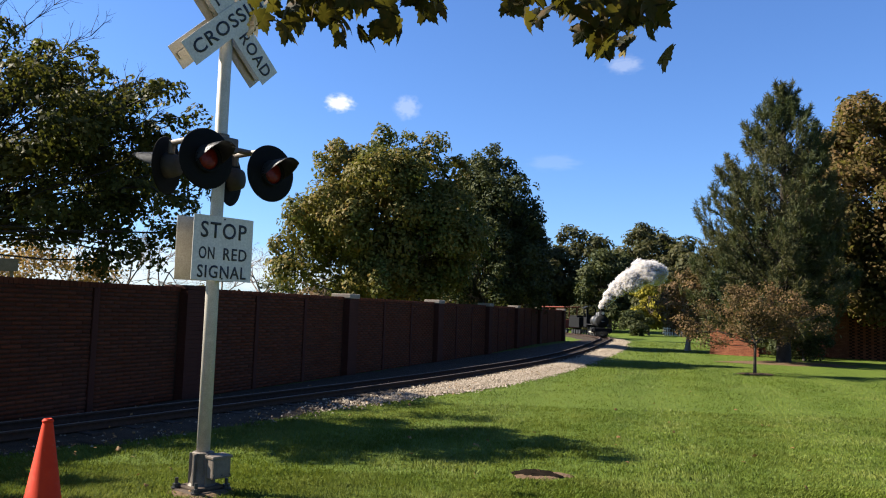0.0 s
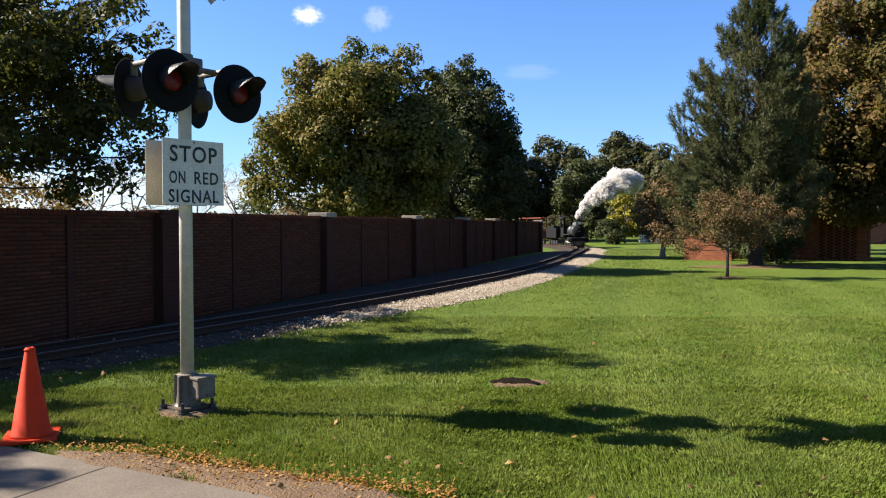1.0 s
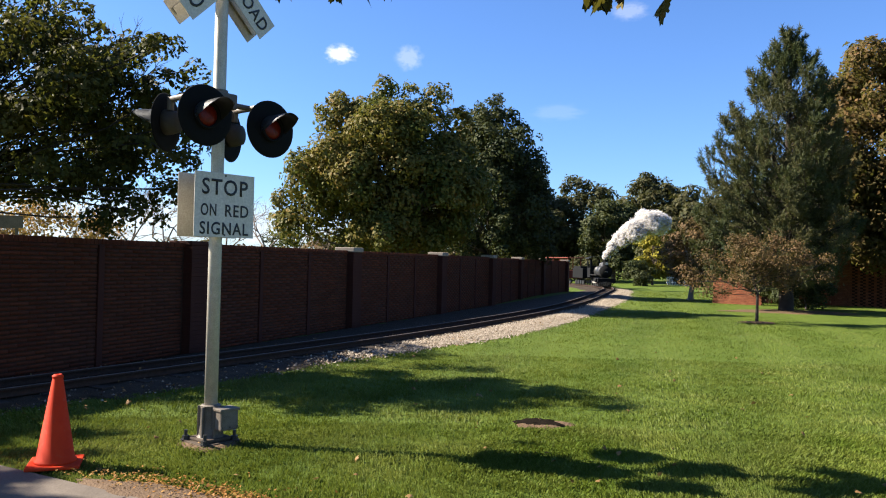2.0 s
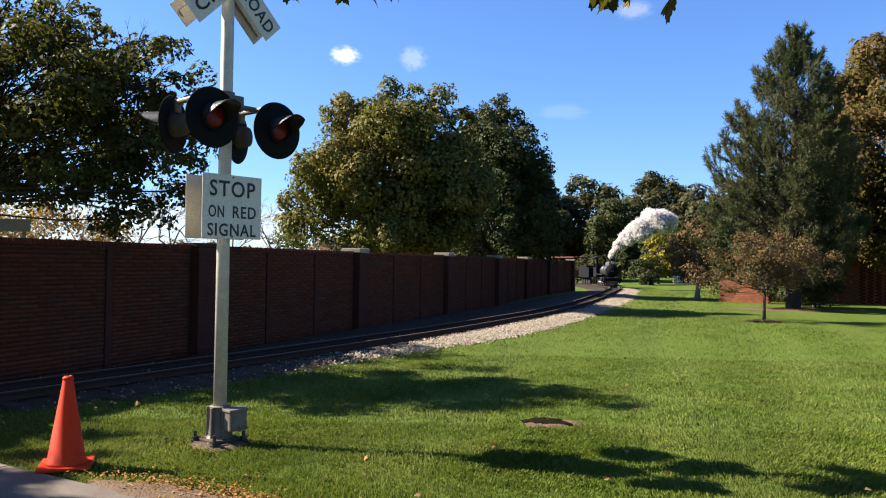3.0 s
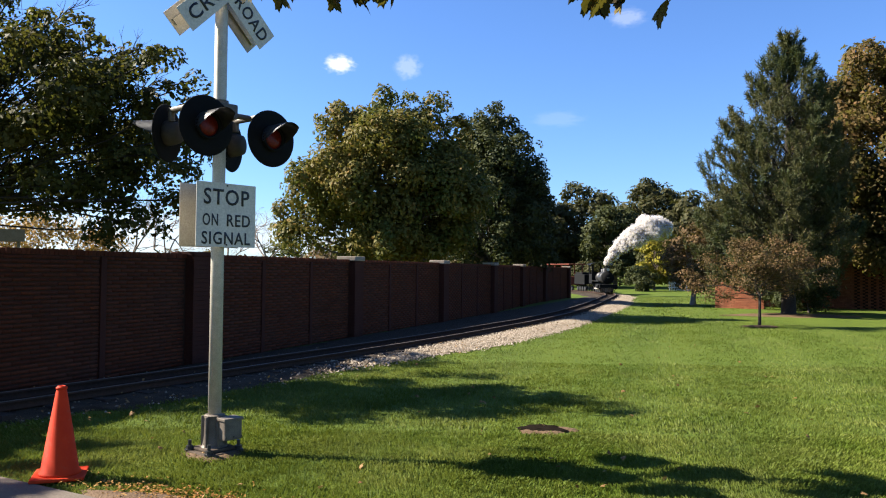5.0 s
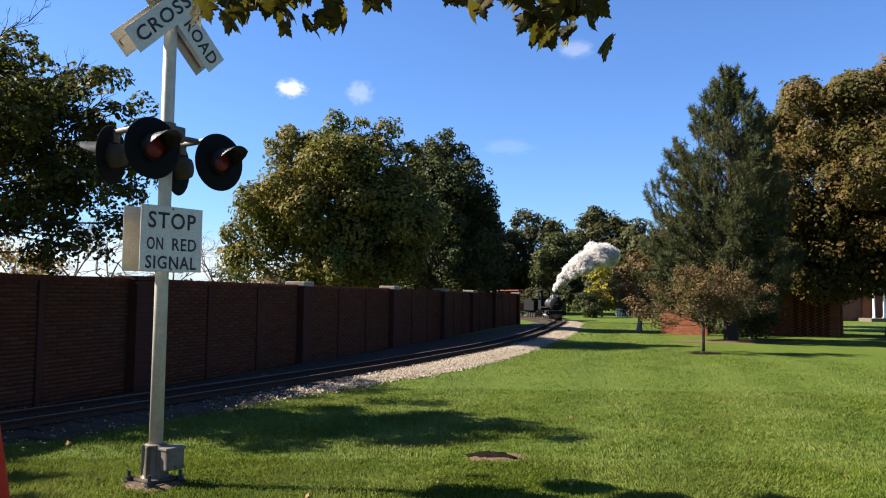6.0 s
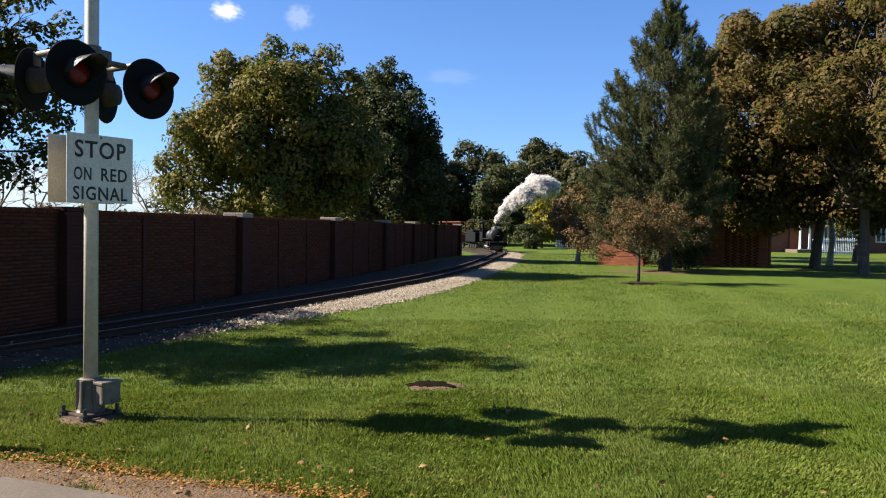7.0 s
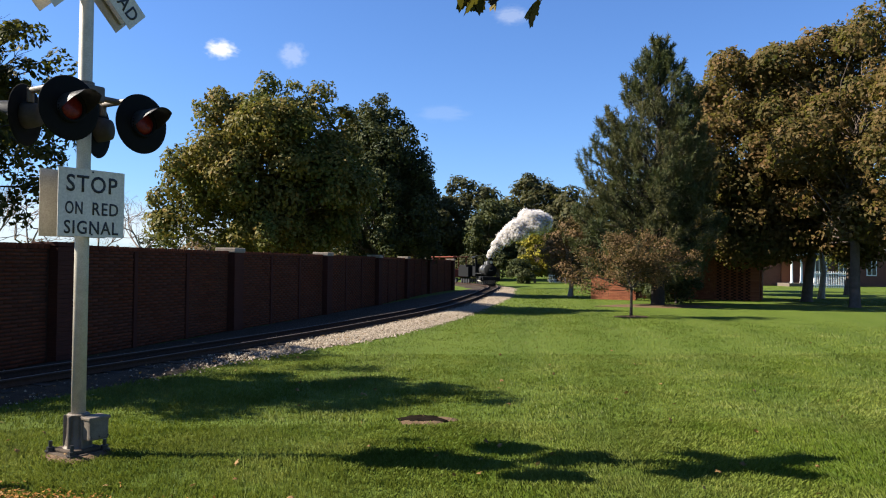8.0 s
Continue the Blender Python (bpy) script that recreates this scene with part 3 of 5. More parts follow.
# ---------------------------------------------------------------- trees
class Tubes:
    """Tapered round limbs gathered into one mesh."""

    def __init__(self):
        self.v, self.f, self.n = [], [], 0

    def add(self, pts, radii, sides=6):
        pts = np.array(pts, float)
        d = np.gradient(pts, axis=0)
        d /= np.linalg.norm(d, axis=1)[:, None] + 1e-9
        ref = np.where(np.abs(d[:, 2:3]) > 0.9, np.array([[1.0, 0, 0]]), np.array([[0, 0, 1.0]]))
        u = np.cross(d, ref)
        u /= np.linalg.norm(u, axis=1)[:, None] + 1e-9
        w = np.cross(d, u)
        a = np.arange(sides) * 2 * math.pi / sides
        ring = u[:, None] * np.cos(a)[None, :, None] + w[:, None] * np.sin(a)[None, :, None]
        v = pts[:, None] + ring * np.array(radii)[:, None, None]
        k = len(pts)
        i = np.arange(k * sides).reshape(k, sides) + self.n
        j = np.roll(i, -1, axis=1)
        self.v.append(v.reshape(-1, 3))
        self.f.append(np.stack([i[:-1], j[:-1], j[1:], i[1:]], -1).reshape(-1, 4))
        self.n += k * sides

    def mesh(self, name, material):
        return arrays(name, np.concatenate(self.v), np.concatenate(self.f), material, True)


def limb(t, a, b, r0, r1, r, bend=0.12, n=6, sides=6):
    """A slightly crooked limb from a to b."""
    a, b = np.array(a, float), np.array(b, float)
    L = np.linalg.norm(b - a)
    off = r.normal(0, bend * L, 3) * np.array([1, 1, 0.5])
    u = np.linspace(0, 1, n)
    pts = a + (b - a) * u[:, None] + off * (np.sin(u * math.pi) * (1 - 0.4 * u))[:, None]
    pts[1:-1] += r.normal(0, 0.015 * L, (n - 2, 3))
    t.add(pts, r0 + (r1 - r0) * u, sides)
    return pts


def leaf_mesh(name, pos, nrm, size, material, r, narrow=0.62):
    """Folded pointed leaves at the given places, turned loosely to the given normals."""
    n = len(pos)
    nrm = nrm + r.normal(0, 0.42, (n, 3))
    nrm /= np.linalg.norm(nrm, axis=1)[:, None] + 1e-9
    t = np.cross(nrm, r.normal(0, 1, (n, 3)))
    t /= np.linalg.norm(t, axis=1)[:, None] + 1e-9
    b = np.cross(nrm, t)
    s = (size * r.uniform(0.6, 1.35, n))[:, None]
    droop = nrm * s * r.uniform(-0.25, 0.25, n)[:, None]
    v = np.stack([pos - t * s * 0.5, pos + b * s * narrow * 0.5 + droop * 0.6, pos + t * s * 0.5 - droop, pos - b * s * narrow * 0.5 + droop * 0.6], 1).reshape(-1, 3)
    return arrays(name, v, np.arange(4 * n).reshape(n, 4), material)


def clump_leaves(clumps, n, r, flat=0.75, shell=0.55, tuft=0.0, per=14):
    """Places and normals of n leaves spread over clumps (x, y, z, radius); with tuft, in drooping sprays of that radius."""
    c = np.array(clumps)
    wgt = c[:, 3] ** 2
    m = max(1, n // per) if tuft else n
    k = r.choice(len(c), m, p=wgt / wgt.sum())
    d = r.normal(0, 1, (m, 3)) + (np.array([0, 0, 0.25]) if tuft else 0)
    d /= np.linalg.norm(d, axis=1)[:, None]
    rad = c[k, 3] * (shell + (1.08 - shell) * r.random(m) ** 0.6) * np.where(r.random(m) < 0.07, r.uniform(1.0, 1.3, m), 1.0)
    lump = 1 + 0.18 * np.sin(d[:, 0] * 5 + k) * np.sin(d[:, 1] * 4 + 2 * k) + 0.15 * np.sin(d[:, 2] * 6 + 3 * k)
    p = c[k, :3] + d * (rad * lump)[:, None] * np.array([1, 1, flat])
    nn = d + np.array([0, 0, 0.45])
    if not tuft:
        return p, nn
    nn /= np.linalg.norm(nn, axis=1)[:, None]
    size = tuft * r.uniform(0.55, 1.35, m)
    p, nn, size = np.repeat(p, per, 0), np.repeat(nn, per, 0), np.repeat(size, per)
    e = r.normal(0, 1, p.shape)
    e -= nn * np.sum(e * nn, 1)[:, None]
    e /= np.linalg.norm(e, axis=1)[:, None]
    u = np.sqrt(r.random(len(p)))
    p = p + (e * u[:, None] + nn * (0.35 - 0.75 * u * u)[:, None]) * size[:, None] + np.array([0, 0, -0.25]) * (u * u * size)[:, None]
    return p, nn + 0.75 * e * u[:, None]


def bare_spray(t, a, b, r):
    """A leafless branch from a to b with fine forking twigs."""
    pts = limb(t, a, b, 0.016, 0.004, r, 0.08, 7, 4)
    L = np.linalg.norm(b - a)
    for i in range(2, 7):
        for _ in range(3):
            d = (b - a) / L + r.normal(0, 0.55, 3) + np.array([0, 0, 0.25])
            q = pts[i] + d / np.linalg.norm(d) * L * r.uniform(0.18, 0.42)
            sub = limb(t, pts[i], q, 0.006, 0.002, r, 0.10, 5, 3)
            for _ in range(2):
                d2 = d + r.normal(0, 0.6, 3)
                limb(t, sub[3], sub[3] + d2 / np.linalg.norm(d2) * L * r.uniform(0.08, 0.2), 0.003, 0.0015, r, 0.08, 3, 3)


def broad_tree(x, y, label, crown_c, crown_r, trunk_r, fork, clumps, clump_r, leaves, leaf, leaf_mat, bark, seed, name="tree", squash=1.0, hollow=0.5, lobes=None, shell=0.68, group="", stout=0.22, tuft=0.0, flat=0.75, sprays=()):
    """A broadleaved tree: trunk, limbs to each clump, and a crown of single leaves. crown_c is relative to the trunk's foot."""
    r = np.random.default_rng(seed)
    ob = base(name, pose(x, y, 0), label, "tree", group)
    cc, cr = np.array(crown_c, float), np.array(crown_r, float)
    if clumps >= 30:
        clumps, clump_r = int(clumps * 1.7), clump_r * 0.78
    cl = []
    tries = 0
    while len(cl) < clumps and tries < clumps * 60:
        tries += 1
        d = r.normal(0, 1, 3)
        d /= np.linalg.norm(d)
        u = hollow + (1.1 - hollow) * r.random() ** 0.7
        p = cc + d * cr * u
        taper = 1.0 - squash * 0.35 * max(0.0, (p[2] - cc[2]) / cr[2])
        p[:2] = cc[:2] + (p[:2] - cc[:2]) * taper
        rr = clump_r * r.uniform(0.5, 1.35)
        if all(np.linalg.norm(p - q[:3]) > 0.55 * clump_r for q in cl):
            cl.append((*p, rr))
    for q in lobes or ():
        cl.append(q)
    t = Tubes()
    lean = r.normal(0, 0.05, 2)
    top = np.array([lean[0] * fork, lean[1] * fork, fork])
    t.add([(0, 0, -0.15), (0.0, 0, 0.12), (top[0] * 0.4, top[1] * 0.4, fork * 0.5), top], [trunk_r * 1.6, trunk_r * 1.12, trunk_r * 0.95, trunk_r * 0.85], 10)
    spine = limb(t, top, cc + np.array([0, 0, cr[2] * 0.55]), trunk_r * 0.8, trunk_r * 0.15, r, 0.05, 8, 8)
    for q in sorted(cl, key=lambda q: q[2]):
        b = np.array(q[:3])
        i = int(np.clip((b[2] - fork) / (spine[-1][2] - fork + 1e-6) * 5 - 1.8 + r.uniform(0, 2.0), 0, 6))
        limb(t, spine[i], b, trunk_r * stout * (1 - i * 0.09), 0.010, r, 0.12, 6, 5)
    for a, b in sprays:
        bare_spray(t, np.array(a, float), np.array(b, float), r)
    tr = new("trunk", t.mesh("trunk", bark))
    tr.parent = ob
    p, nn = clump_leaves(cl, leaves, r, flat=flat, shell=shell, tuft=tuft)
    cr_ob = new("crown", leaf_mesh("crown", p, nn, leaf, leaf_mat, r))
    cr_ob.parent = ob
    return ob


def pine(x, y, label, height, seed, needles=36, needle=0.18, width=0.027):
    """A pine with upswept limbs, side shoots and bottle-brush tips; shorter limbs on the side that its neighbour crowds."""
    r = np.random.default_rng(seed)
    ob = base("pine_tree", pose(x, y, 0), label, "tree")
    t = Tubes()
    zs = np.linspace(-0.15, height - 0.25, 9)
    wob = r.normal(0, 0.04, (9, 2))
    wob[0:2] = 0
    t.add(np.column_stack([wob, zs]), np.interp(zs, [0, 1.2, height], [0.30, 0.24, 0.02]), 9)
    P, D, S = [], [], []

    def brush(q, d, k=1, long=1.0):
        for _ in range(k):
            P.append(q)
            D.append(d / np.linalg.norm(d))
            S.append(long)

    top = 1.7
    while top < height - 0.12:
        u = top / height
        R = np.interp(top, [1.6, 3.4, 4.6, 6.7, 8.2, 9.1, 10.2, height], [3.3, 3.9, 3.7, 3.25, 2.4, 1.75, 0.8, 0.05])
        n = 8 if u < 0.7 else 5
        a0 = r.random() * 6.283
        for k in range(n):
            a = a0 + 6.283 * (k + r.uniform(-0.3, 0.3)) / n
            ca, sa = math.cos(a), math.sin(a)
            reach = 1.0 - (0.30 * max(0.0, ca) if u < 0.8 else 0.0) - 0.22 * abs(sa)
            L = R * reach * r.uniform(0.66, 1.04)
            rise = 0.34 + 0.80 * u + r.normal(0, 0.08)
            tz = top + r.normal(0, 0.16)
            tip = np.array([ca * L, sa * L, tz])
            root = np.array([0, 0, max(0.9, tz - L * rise)])
            pts = limb(t, root, tip, 0.05 * (1 - u) + 0.014, 0.008, r, 0.05, 7, 5)
            out = np.array([ca, sa, 0.0])
            brush(tip, out * 0.35 + np.array([0, 0, 1.0]) + r.normal(0, 0.15, 3), 3, 1.7)
            for _ in range(3):
                q = tip + r.normal(0, 0.2, 3) - out * 0.2 + np.array([0, 0, -0.05])
                brush(q, out * 0.3 + np.array([0, 0, 1.0]) + r.normal(0, 0.2, 3))
            for s in np.linspace(0.34, 0.96, max(2, int(L * 3.2))):
                q0 = root + (tip - root) * s + np.array([0, 0, -0.10 * L * math.sin(math.pi * s) * (1 - u)])
                for sg in (-1, 1):
                    w = (0.20 + 0.55 * (1 - s)) * min(1.0, L / 1.6) * r.uniform(0.4, 1.2)
                    e = q0 + np.array([-sa * sg, ca * sg, 0]) * w + out * w * 0.5 + np.array([0, 0, r.uniform(0.02, 0.28)])
                    limb(t, q0, e, 0.012, 0.004, r, 0.06, 3, 3)
                    brush(e, out * 0.5 + np.array([-sa * sg * 0.4, ca * sg * 0.4, 0.9]) + r.normal(0, 0.2, 3))
        top += 0.33 if u < 0.75 else 0.26
    for s in range(4):
        brush(np.array([0, 0, height - 0.5 + 0.14 * s]), np.array([0, 0, 1.0]))
    P, D = np.repeat(np.array(P), needles, 0), np.repeat(np.array(D), needles, 0)
    n = len(P)
    along = r.uniform(-0.26, 0.12, n) * np.repeat(np.array(S), needles)
    d = D * 0.75 + r.normal(0, 0.55, (n, 3))
    d /= np.linalg.norm(d, axis=1)[:, None]
    start = P + D * along[:, None] + r.normal(0, 0.018, (n, 3))
    b = np.cross(d, r.normal(0, 1, (n, 3)))
    b /= np.linalg.norm(b, axis=1)[:, None]
    L = (needle * r.uniform(0.7, 1.2, n))[:, None]
    v = np.stack([start - b * width * 0.5, start + b * width * 0.5, start + d * L + b * width * 0.2, start + d * L - b * width * 0.2], 1).reshape(-1, 3)
    tr = new("trunk", t.mesh("trunk", M_DARKBARK))
    tr.parent = ob
    cr = new("crown", arrays("crown", v, np.arange(4 * n).reshape(n, 4), L_NEEDLE))
    cr.parent = ob
    return ob


def bare_tree(x, y, label, height, seed, spread=0.55, leaf_mat=None, leaves=0):
    """A leafless tree of forking twigs."""
    r = np.random.default_rng(seed)
    ob = base("bare_tree", pose(x, y, 0), label, "tree")
    t = Tubes()
    tips = []

    def grow(p, d, L, rad, depth):
        q = p + d * L
        m = (p + q) / 2 + r.normal(0, 0.05 * L, 3)
        t.add([p, m, q], [rad, rad * 0.85, rad * 0.68], 5 if depth < 2 else 3)
        if depth >= 8:
            tips.append(q)
            return
        for _ in range(3 if depth in (0, 1) else 2):
            e = d + r.normal(0, spread, 3) + np.array([0, 0, 0.12])
            grow(q, e / np.linalg.norm(e), L * r.uniform(0.62, 0.86), rad * 0.70, depth + 1)

    grow(np.array([0, 0, -0.1]), np.array([0, 0, 1.0]), height * 0.27, height * 0.012, 0)
    tr = new("trunk", t.mesh("trunk", M_TWIG))
    tr.parent = ob
    if leaves:
        k = r.integers(0, len(tips), leaves)
        p = np.array(tips)[k] + r.normal(0, 0.35, (leaves, 3))
        c = new("crown", leaf_mesh("crown", p, r.normal(0, 1, (leaves, 3)), 0.22, leaf_mat, r))
        c.parent = ob
    return ob


# the broad maple behind the wall, and the dense tree beside it
broad_tree(-2.05, 29, "broad maple turning from green to yellow behind the wall", (-0.55, 0, 4.9), (3.2, 2.9, 2.75), 0.24, 1.7, 84, 0.80, 100000, 0.150, L_MAPLE, M_BARK, 51, hollow=0.4, squash=0.95, tuft=0.34,
           lobes=[(-4.25, 0, 3.9, 0.6), (-3.9, -0.5, 2.9, 0.8), (-4.4, 0, 3.1, 0.5), (-2.9, 0, 5.6, 0.55), (-3.3, 0, 5.0, 0.6), (-2.35, 0, 7.6, 0.45), (-2.2, 0, 7.0, 0.5), (-0.75, 0, 8.15, 0.45), (-0.8, 0, 7.6, 0.5), (0.25, 0, 7.95, 0.4), (1.2, 0, 7.8, 0.55), (2.0, 0, 3.2, 0.9), (1.9, 0, 5.6, 0.85), (2.5, 0.4, 4.4, 0.9), (1.9, 0, 6.9, 0.6), (0.4, 0, 7.2, 0.6)])
broad_tree(1.85, 41, "tall dense dark green tree with a pointed crown", (0, 0, 5.3), (2.7, 2.5, 4.7), 0.22, 1.2, 90, 0.78, 56000, 0.165, L_DARK, M_BARK, 52, hollow=0.3, squash=1.0, tuft=0.32,
           lobes=[(0.05, 0, 10.3, 0.4), (-0.4, 0, 9.7, 0.7), (0.5, 0, 9.4, 0.7), (-1.0, 0, 8.9, 0.8), (-1.6, 0, 7.8, 0.9), (2.3, 0, 4.4, 0.85), (2.9, 0, 3.9, 0.5), (2.5, 0, 3.2, 0.8), (2.6, 0, 2.4, 0.7), (-2.0, 0, 3.0, 0.9), (1.7, 0, 7.4, 0.8), (1.3, 0, 8.7, 0.6), (2.1, 0, 6.9, 0.6), (2.3, 0, 5.8, 0.7), (-2.1, 0, 6.4, 0.9), (-2.4, 0, 5.0, 0.9), (-2.3, 0, 3.8, 0.9)])
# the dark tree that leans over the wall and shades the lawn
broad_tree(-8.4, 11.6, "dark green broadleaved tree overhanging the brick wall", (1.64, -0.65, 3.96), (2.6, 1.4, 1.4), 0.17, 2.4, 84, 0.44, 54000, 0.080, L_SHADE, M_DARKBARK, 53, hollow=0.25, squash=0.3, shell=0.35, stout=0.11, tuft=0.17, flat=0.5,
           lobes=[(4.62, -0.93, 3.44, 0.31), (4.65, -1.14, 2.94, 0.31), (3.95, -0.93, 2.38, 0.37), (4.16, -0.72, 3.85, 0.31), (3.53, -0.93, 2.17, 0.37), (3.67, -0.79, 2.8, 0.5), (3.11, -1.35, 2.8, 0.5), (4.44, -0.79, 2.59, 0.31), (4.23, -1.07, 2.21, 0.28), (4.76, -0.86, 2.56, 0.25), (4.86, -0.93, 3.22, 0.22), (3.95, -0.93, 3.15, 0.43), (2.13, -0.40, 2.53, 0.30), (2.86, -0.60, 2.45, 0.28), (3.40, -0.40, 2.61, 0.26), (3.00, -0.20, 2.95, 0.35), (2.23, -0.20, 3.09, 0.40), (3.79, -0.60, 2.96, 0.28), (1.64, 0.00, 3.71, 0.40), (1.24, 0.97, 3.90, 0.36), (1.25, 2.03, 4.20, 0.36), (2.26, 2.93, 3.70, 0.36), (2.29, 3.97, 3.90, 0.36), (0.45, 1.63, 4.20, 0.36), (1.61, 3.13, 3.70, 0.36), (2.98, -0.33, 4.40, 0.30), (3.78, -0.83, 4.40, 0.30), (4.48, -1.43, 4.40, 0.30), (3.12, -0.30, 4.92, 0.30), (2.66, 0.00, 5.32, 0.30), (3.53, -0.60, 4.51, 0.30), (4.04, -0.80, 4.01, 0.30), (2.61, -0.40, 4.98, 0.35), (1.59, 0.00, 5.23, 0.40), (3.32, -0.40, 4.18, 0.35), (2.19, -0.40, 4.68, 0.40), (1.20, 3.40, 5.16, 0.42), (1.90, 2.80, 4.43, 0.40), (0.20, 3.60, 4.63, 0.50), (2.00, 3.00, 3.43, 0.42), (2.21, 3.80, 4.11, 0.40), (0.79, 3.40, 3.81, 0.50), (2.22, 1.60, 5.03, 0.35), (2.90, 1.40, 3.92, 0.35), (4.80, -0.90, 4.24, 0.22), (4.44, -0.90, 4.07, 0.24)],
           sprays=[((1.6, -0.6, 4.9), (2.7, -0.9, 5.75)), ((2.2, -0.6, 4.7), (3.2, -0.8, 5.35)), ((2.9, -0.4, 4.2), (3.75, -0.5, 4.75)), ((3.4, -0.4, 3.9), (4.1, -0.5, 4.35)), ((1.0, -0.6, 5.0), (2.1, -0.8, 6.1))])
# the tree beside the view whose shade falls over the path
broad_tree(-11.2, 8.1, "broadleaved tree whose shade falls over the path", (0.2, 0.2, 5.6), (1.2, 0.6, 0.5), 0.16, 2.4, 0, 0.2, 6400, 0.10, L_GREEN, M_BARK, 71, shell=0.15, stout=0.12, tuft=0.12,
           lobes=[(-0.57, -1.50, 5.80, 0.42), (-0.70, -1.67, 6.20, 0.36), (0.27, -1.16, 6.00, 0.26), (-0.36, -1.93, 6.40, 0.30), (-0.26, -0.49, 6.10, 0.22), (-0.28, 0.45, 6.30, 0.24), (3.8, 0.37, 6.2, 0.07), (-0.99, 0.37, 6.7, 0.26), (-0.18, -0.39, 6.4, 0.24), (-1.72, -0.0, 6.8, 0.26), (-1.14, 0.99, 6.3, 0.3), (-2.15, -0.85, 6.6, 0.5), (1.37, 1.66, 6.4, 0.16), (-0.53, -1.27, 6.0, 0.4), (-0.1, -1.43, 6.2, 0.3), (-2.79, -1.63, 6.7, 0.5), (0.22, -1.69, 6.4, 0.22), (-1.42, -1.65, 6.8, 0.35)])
# the pine, and the small thin-leaved tree before it
pine(12.98, 30.8, "tall green pine with upswept branches on the lawn", 10.95, 55)
broad_tree(9.27, 24.05, "small ornamental tree with sparse russet leaves", (0.0, 0, 1.95), (1.5, 1.3, 0.75), 0.045, 0.95, 28, 0.36, 13000, 0.06, L_RUSSET, M_DARKBARK, 56, hollow=0.0, squash=0.5, shell=0.0,
           lobes=[(-1.9, 0.2, 1.25, 0.42), (-1.6, -0.3, 1.0, 0.35), (-2.1, 0.4, 1.6, 0.32), (-1.5, 0, 2.0, 0.4), (1.6, 0.2, 1.9, 0.42), (1.95, -0.2, 1.5, 0.34), (1.2, 0.3, 1.4, 0.4), (0.5, 0, 2.62, 0.36), (-0.7, 0, 2.55, 0.32), (2.1, 0, 2.0, 0.3), (-1.2, 0.5, 1.35, 0.4), (0.9, -0.6, 2.3, 0.4), (-1.1, -0.2, 0.95, 0.34), (-0.5, -0.5, 1.3, 0.36), (0.9, 0.2, 1.15, 0.34)])
broad_tree(15.6, 37.2, "dense dark evergreen before the brick shelter", (0, 0, 2.8), (1.7, 1.6, 2.6), 0.10, 0.5, 46, 0.55, 20000, 0.12, L_DARK, M_BARK, 141, hollow=0.2)
broad_tree(12.0, 40.0, "small tree with thin olive brown leaves", (0, 0, 2.4), (1.5, 1.5, 1.6), 0.13, 0.7, 29, 0.55, 7000, 0.14, L_RUSSET, M_PALEBARK, 57, shell=0.3)
# the brown maples on the right of the lawn
broad_tree(22.6, 35.6, "large maple with brown and yellow leaves", (-1.6, 0.4, 7.0), (4.9, 4.3, 4.6), 0.24, 2.6, 100, 0.95, 140000, 0.20, L_BROWN, M_BARK, 58, hollow=0.5, squash=0.5, tuft=0.42,
           lobes=[(-1.5, -2.0, 3.2, 0.9), (0.6, -2.0, 3.4, 0.9), (-4.2, -0.8, 3.0, 0.8), (-5.4, 0.2, 4.3, 0.8), (-5.2, 0.2, 8.6, 0.7), (-3.2, -1.2, 2.6, 0.7), (-6.3, 0.4, 6.0, 0.7), (-6.0, 0.2, 7.3, 0.6), (-5.6, 0, 5.0, 0.7), (-4.6, 0.2, 10.2, 0.6), (-2.5, 0, 11.4, 0.6), (-6.44, -1.70, 5.21, 0.91), (-6.02, -1.70, 3.92, 0.91), (-5.38, -1.80, 2.89, 0.84), (-4.56, -1.80, 2.38, 0.77), (-5.63, -1.70, 6.14, 0.98), (-4.20, -1.90, 3.68, 1.12), (-6.17, -1.40, 7.35, 0.91), (-3.43, -2.00, 2.78, 0.98), (-2.16, -2.20, 3.19, 1.12), (-2.59, -2.20, 4.87, 1.26), (-4.27, -2.00, 5.36, 1.12), (-2.07, -2.00, 11.20, 1.12), (-0.67, -2.00, 11.92, 1.12), (0.05, -2.20, 10.19, 1.26), (-1.63, -2.20, 9.33, 1.26), (-4.71, -1.20, 11.15, 0.84)])
broad_tree(21.5, 30.4, "large shading maple with brown green leaves", (1.9, 1.0, 7.6), (5.4, 5.0, 5.6), 0.21, 2.8, 80, 1.0, 64000, 0.20, L_BROWN, M_BARK, 59, hollow=0.5, squash=0.4, tuft=0.42,
           lobes=[(0.5, -2.0, 3.2, 0.9), (-1.2, -1.0, 3.4, 0.8), (2.2, -2.0, 3.4, 0.9), (0.2, 1.5, 3.0, 0.9), (0.23, 0.10, 11.42, 0.80), (1.01, 0.10, 12.43, 0.80), (0.13, -0.40, 9.13, 0.80), (0.25, -0.60, 6.73, 0.80), (-0.26, -0.60, 4.60, 0.80), (0.61, -0.80, 3.90, 0.70)])
# two mostly hidden trees, added to throw shade on the lawn at right
broad_tree(20.5, 44.5, "dark tree added behind the brick shelter to shade lawn", (0, 0, 5.2), (2.6, 2.6, 2.8), 0.18, 1.8, 34, 0.8, 14000, 0.22, L_DARK, M_BARK, 144, hollow=0.3)
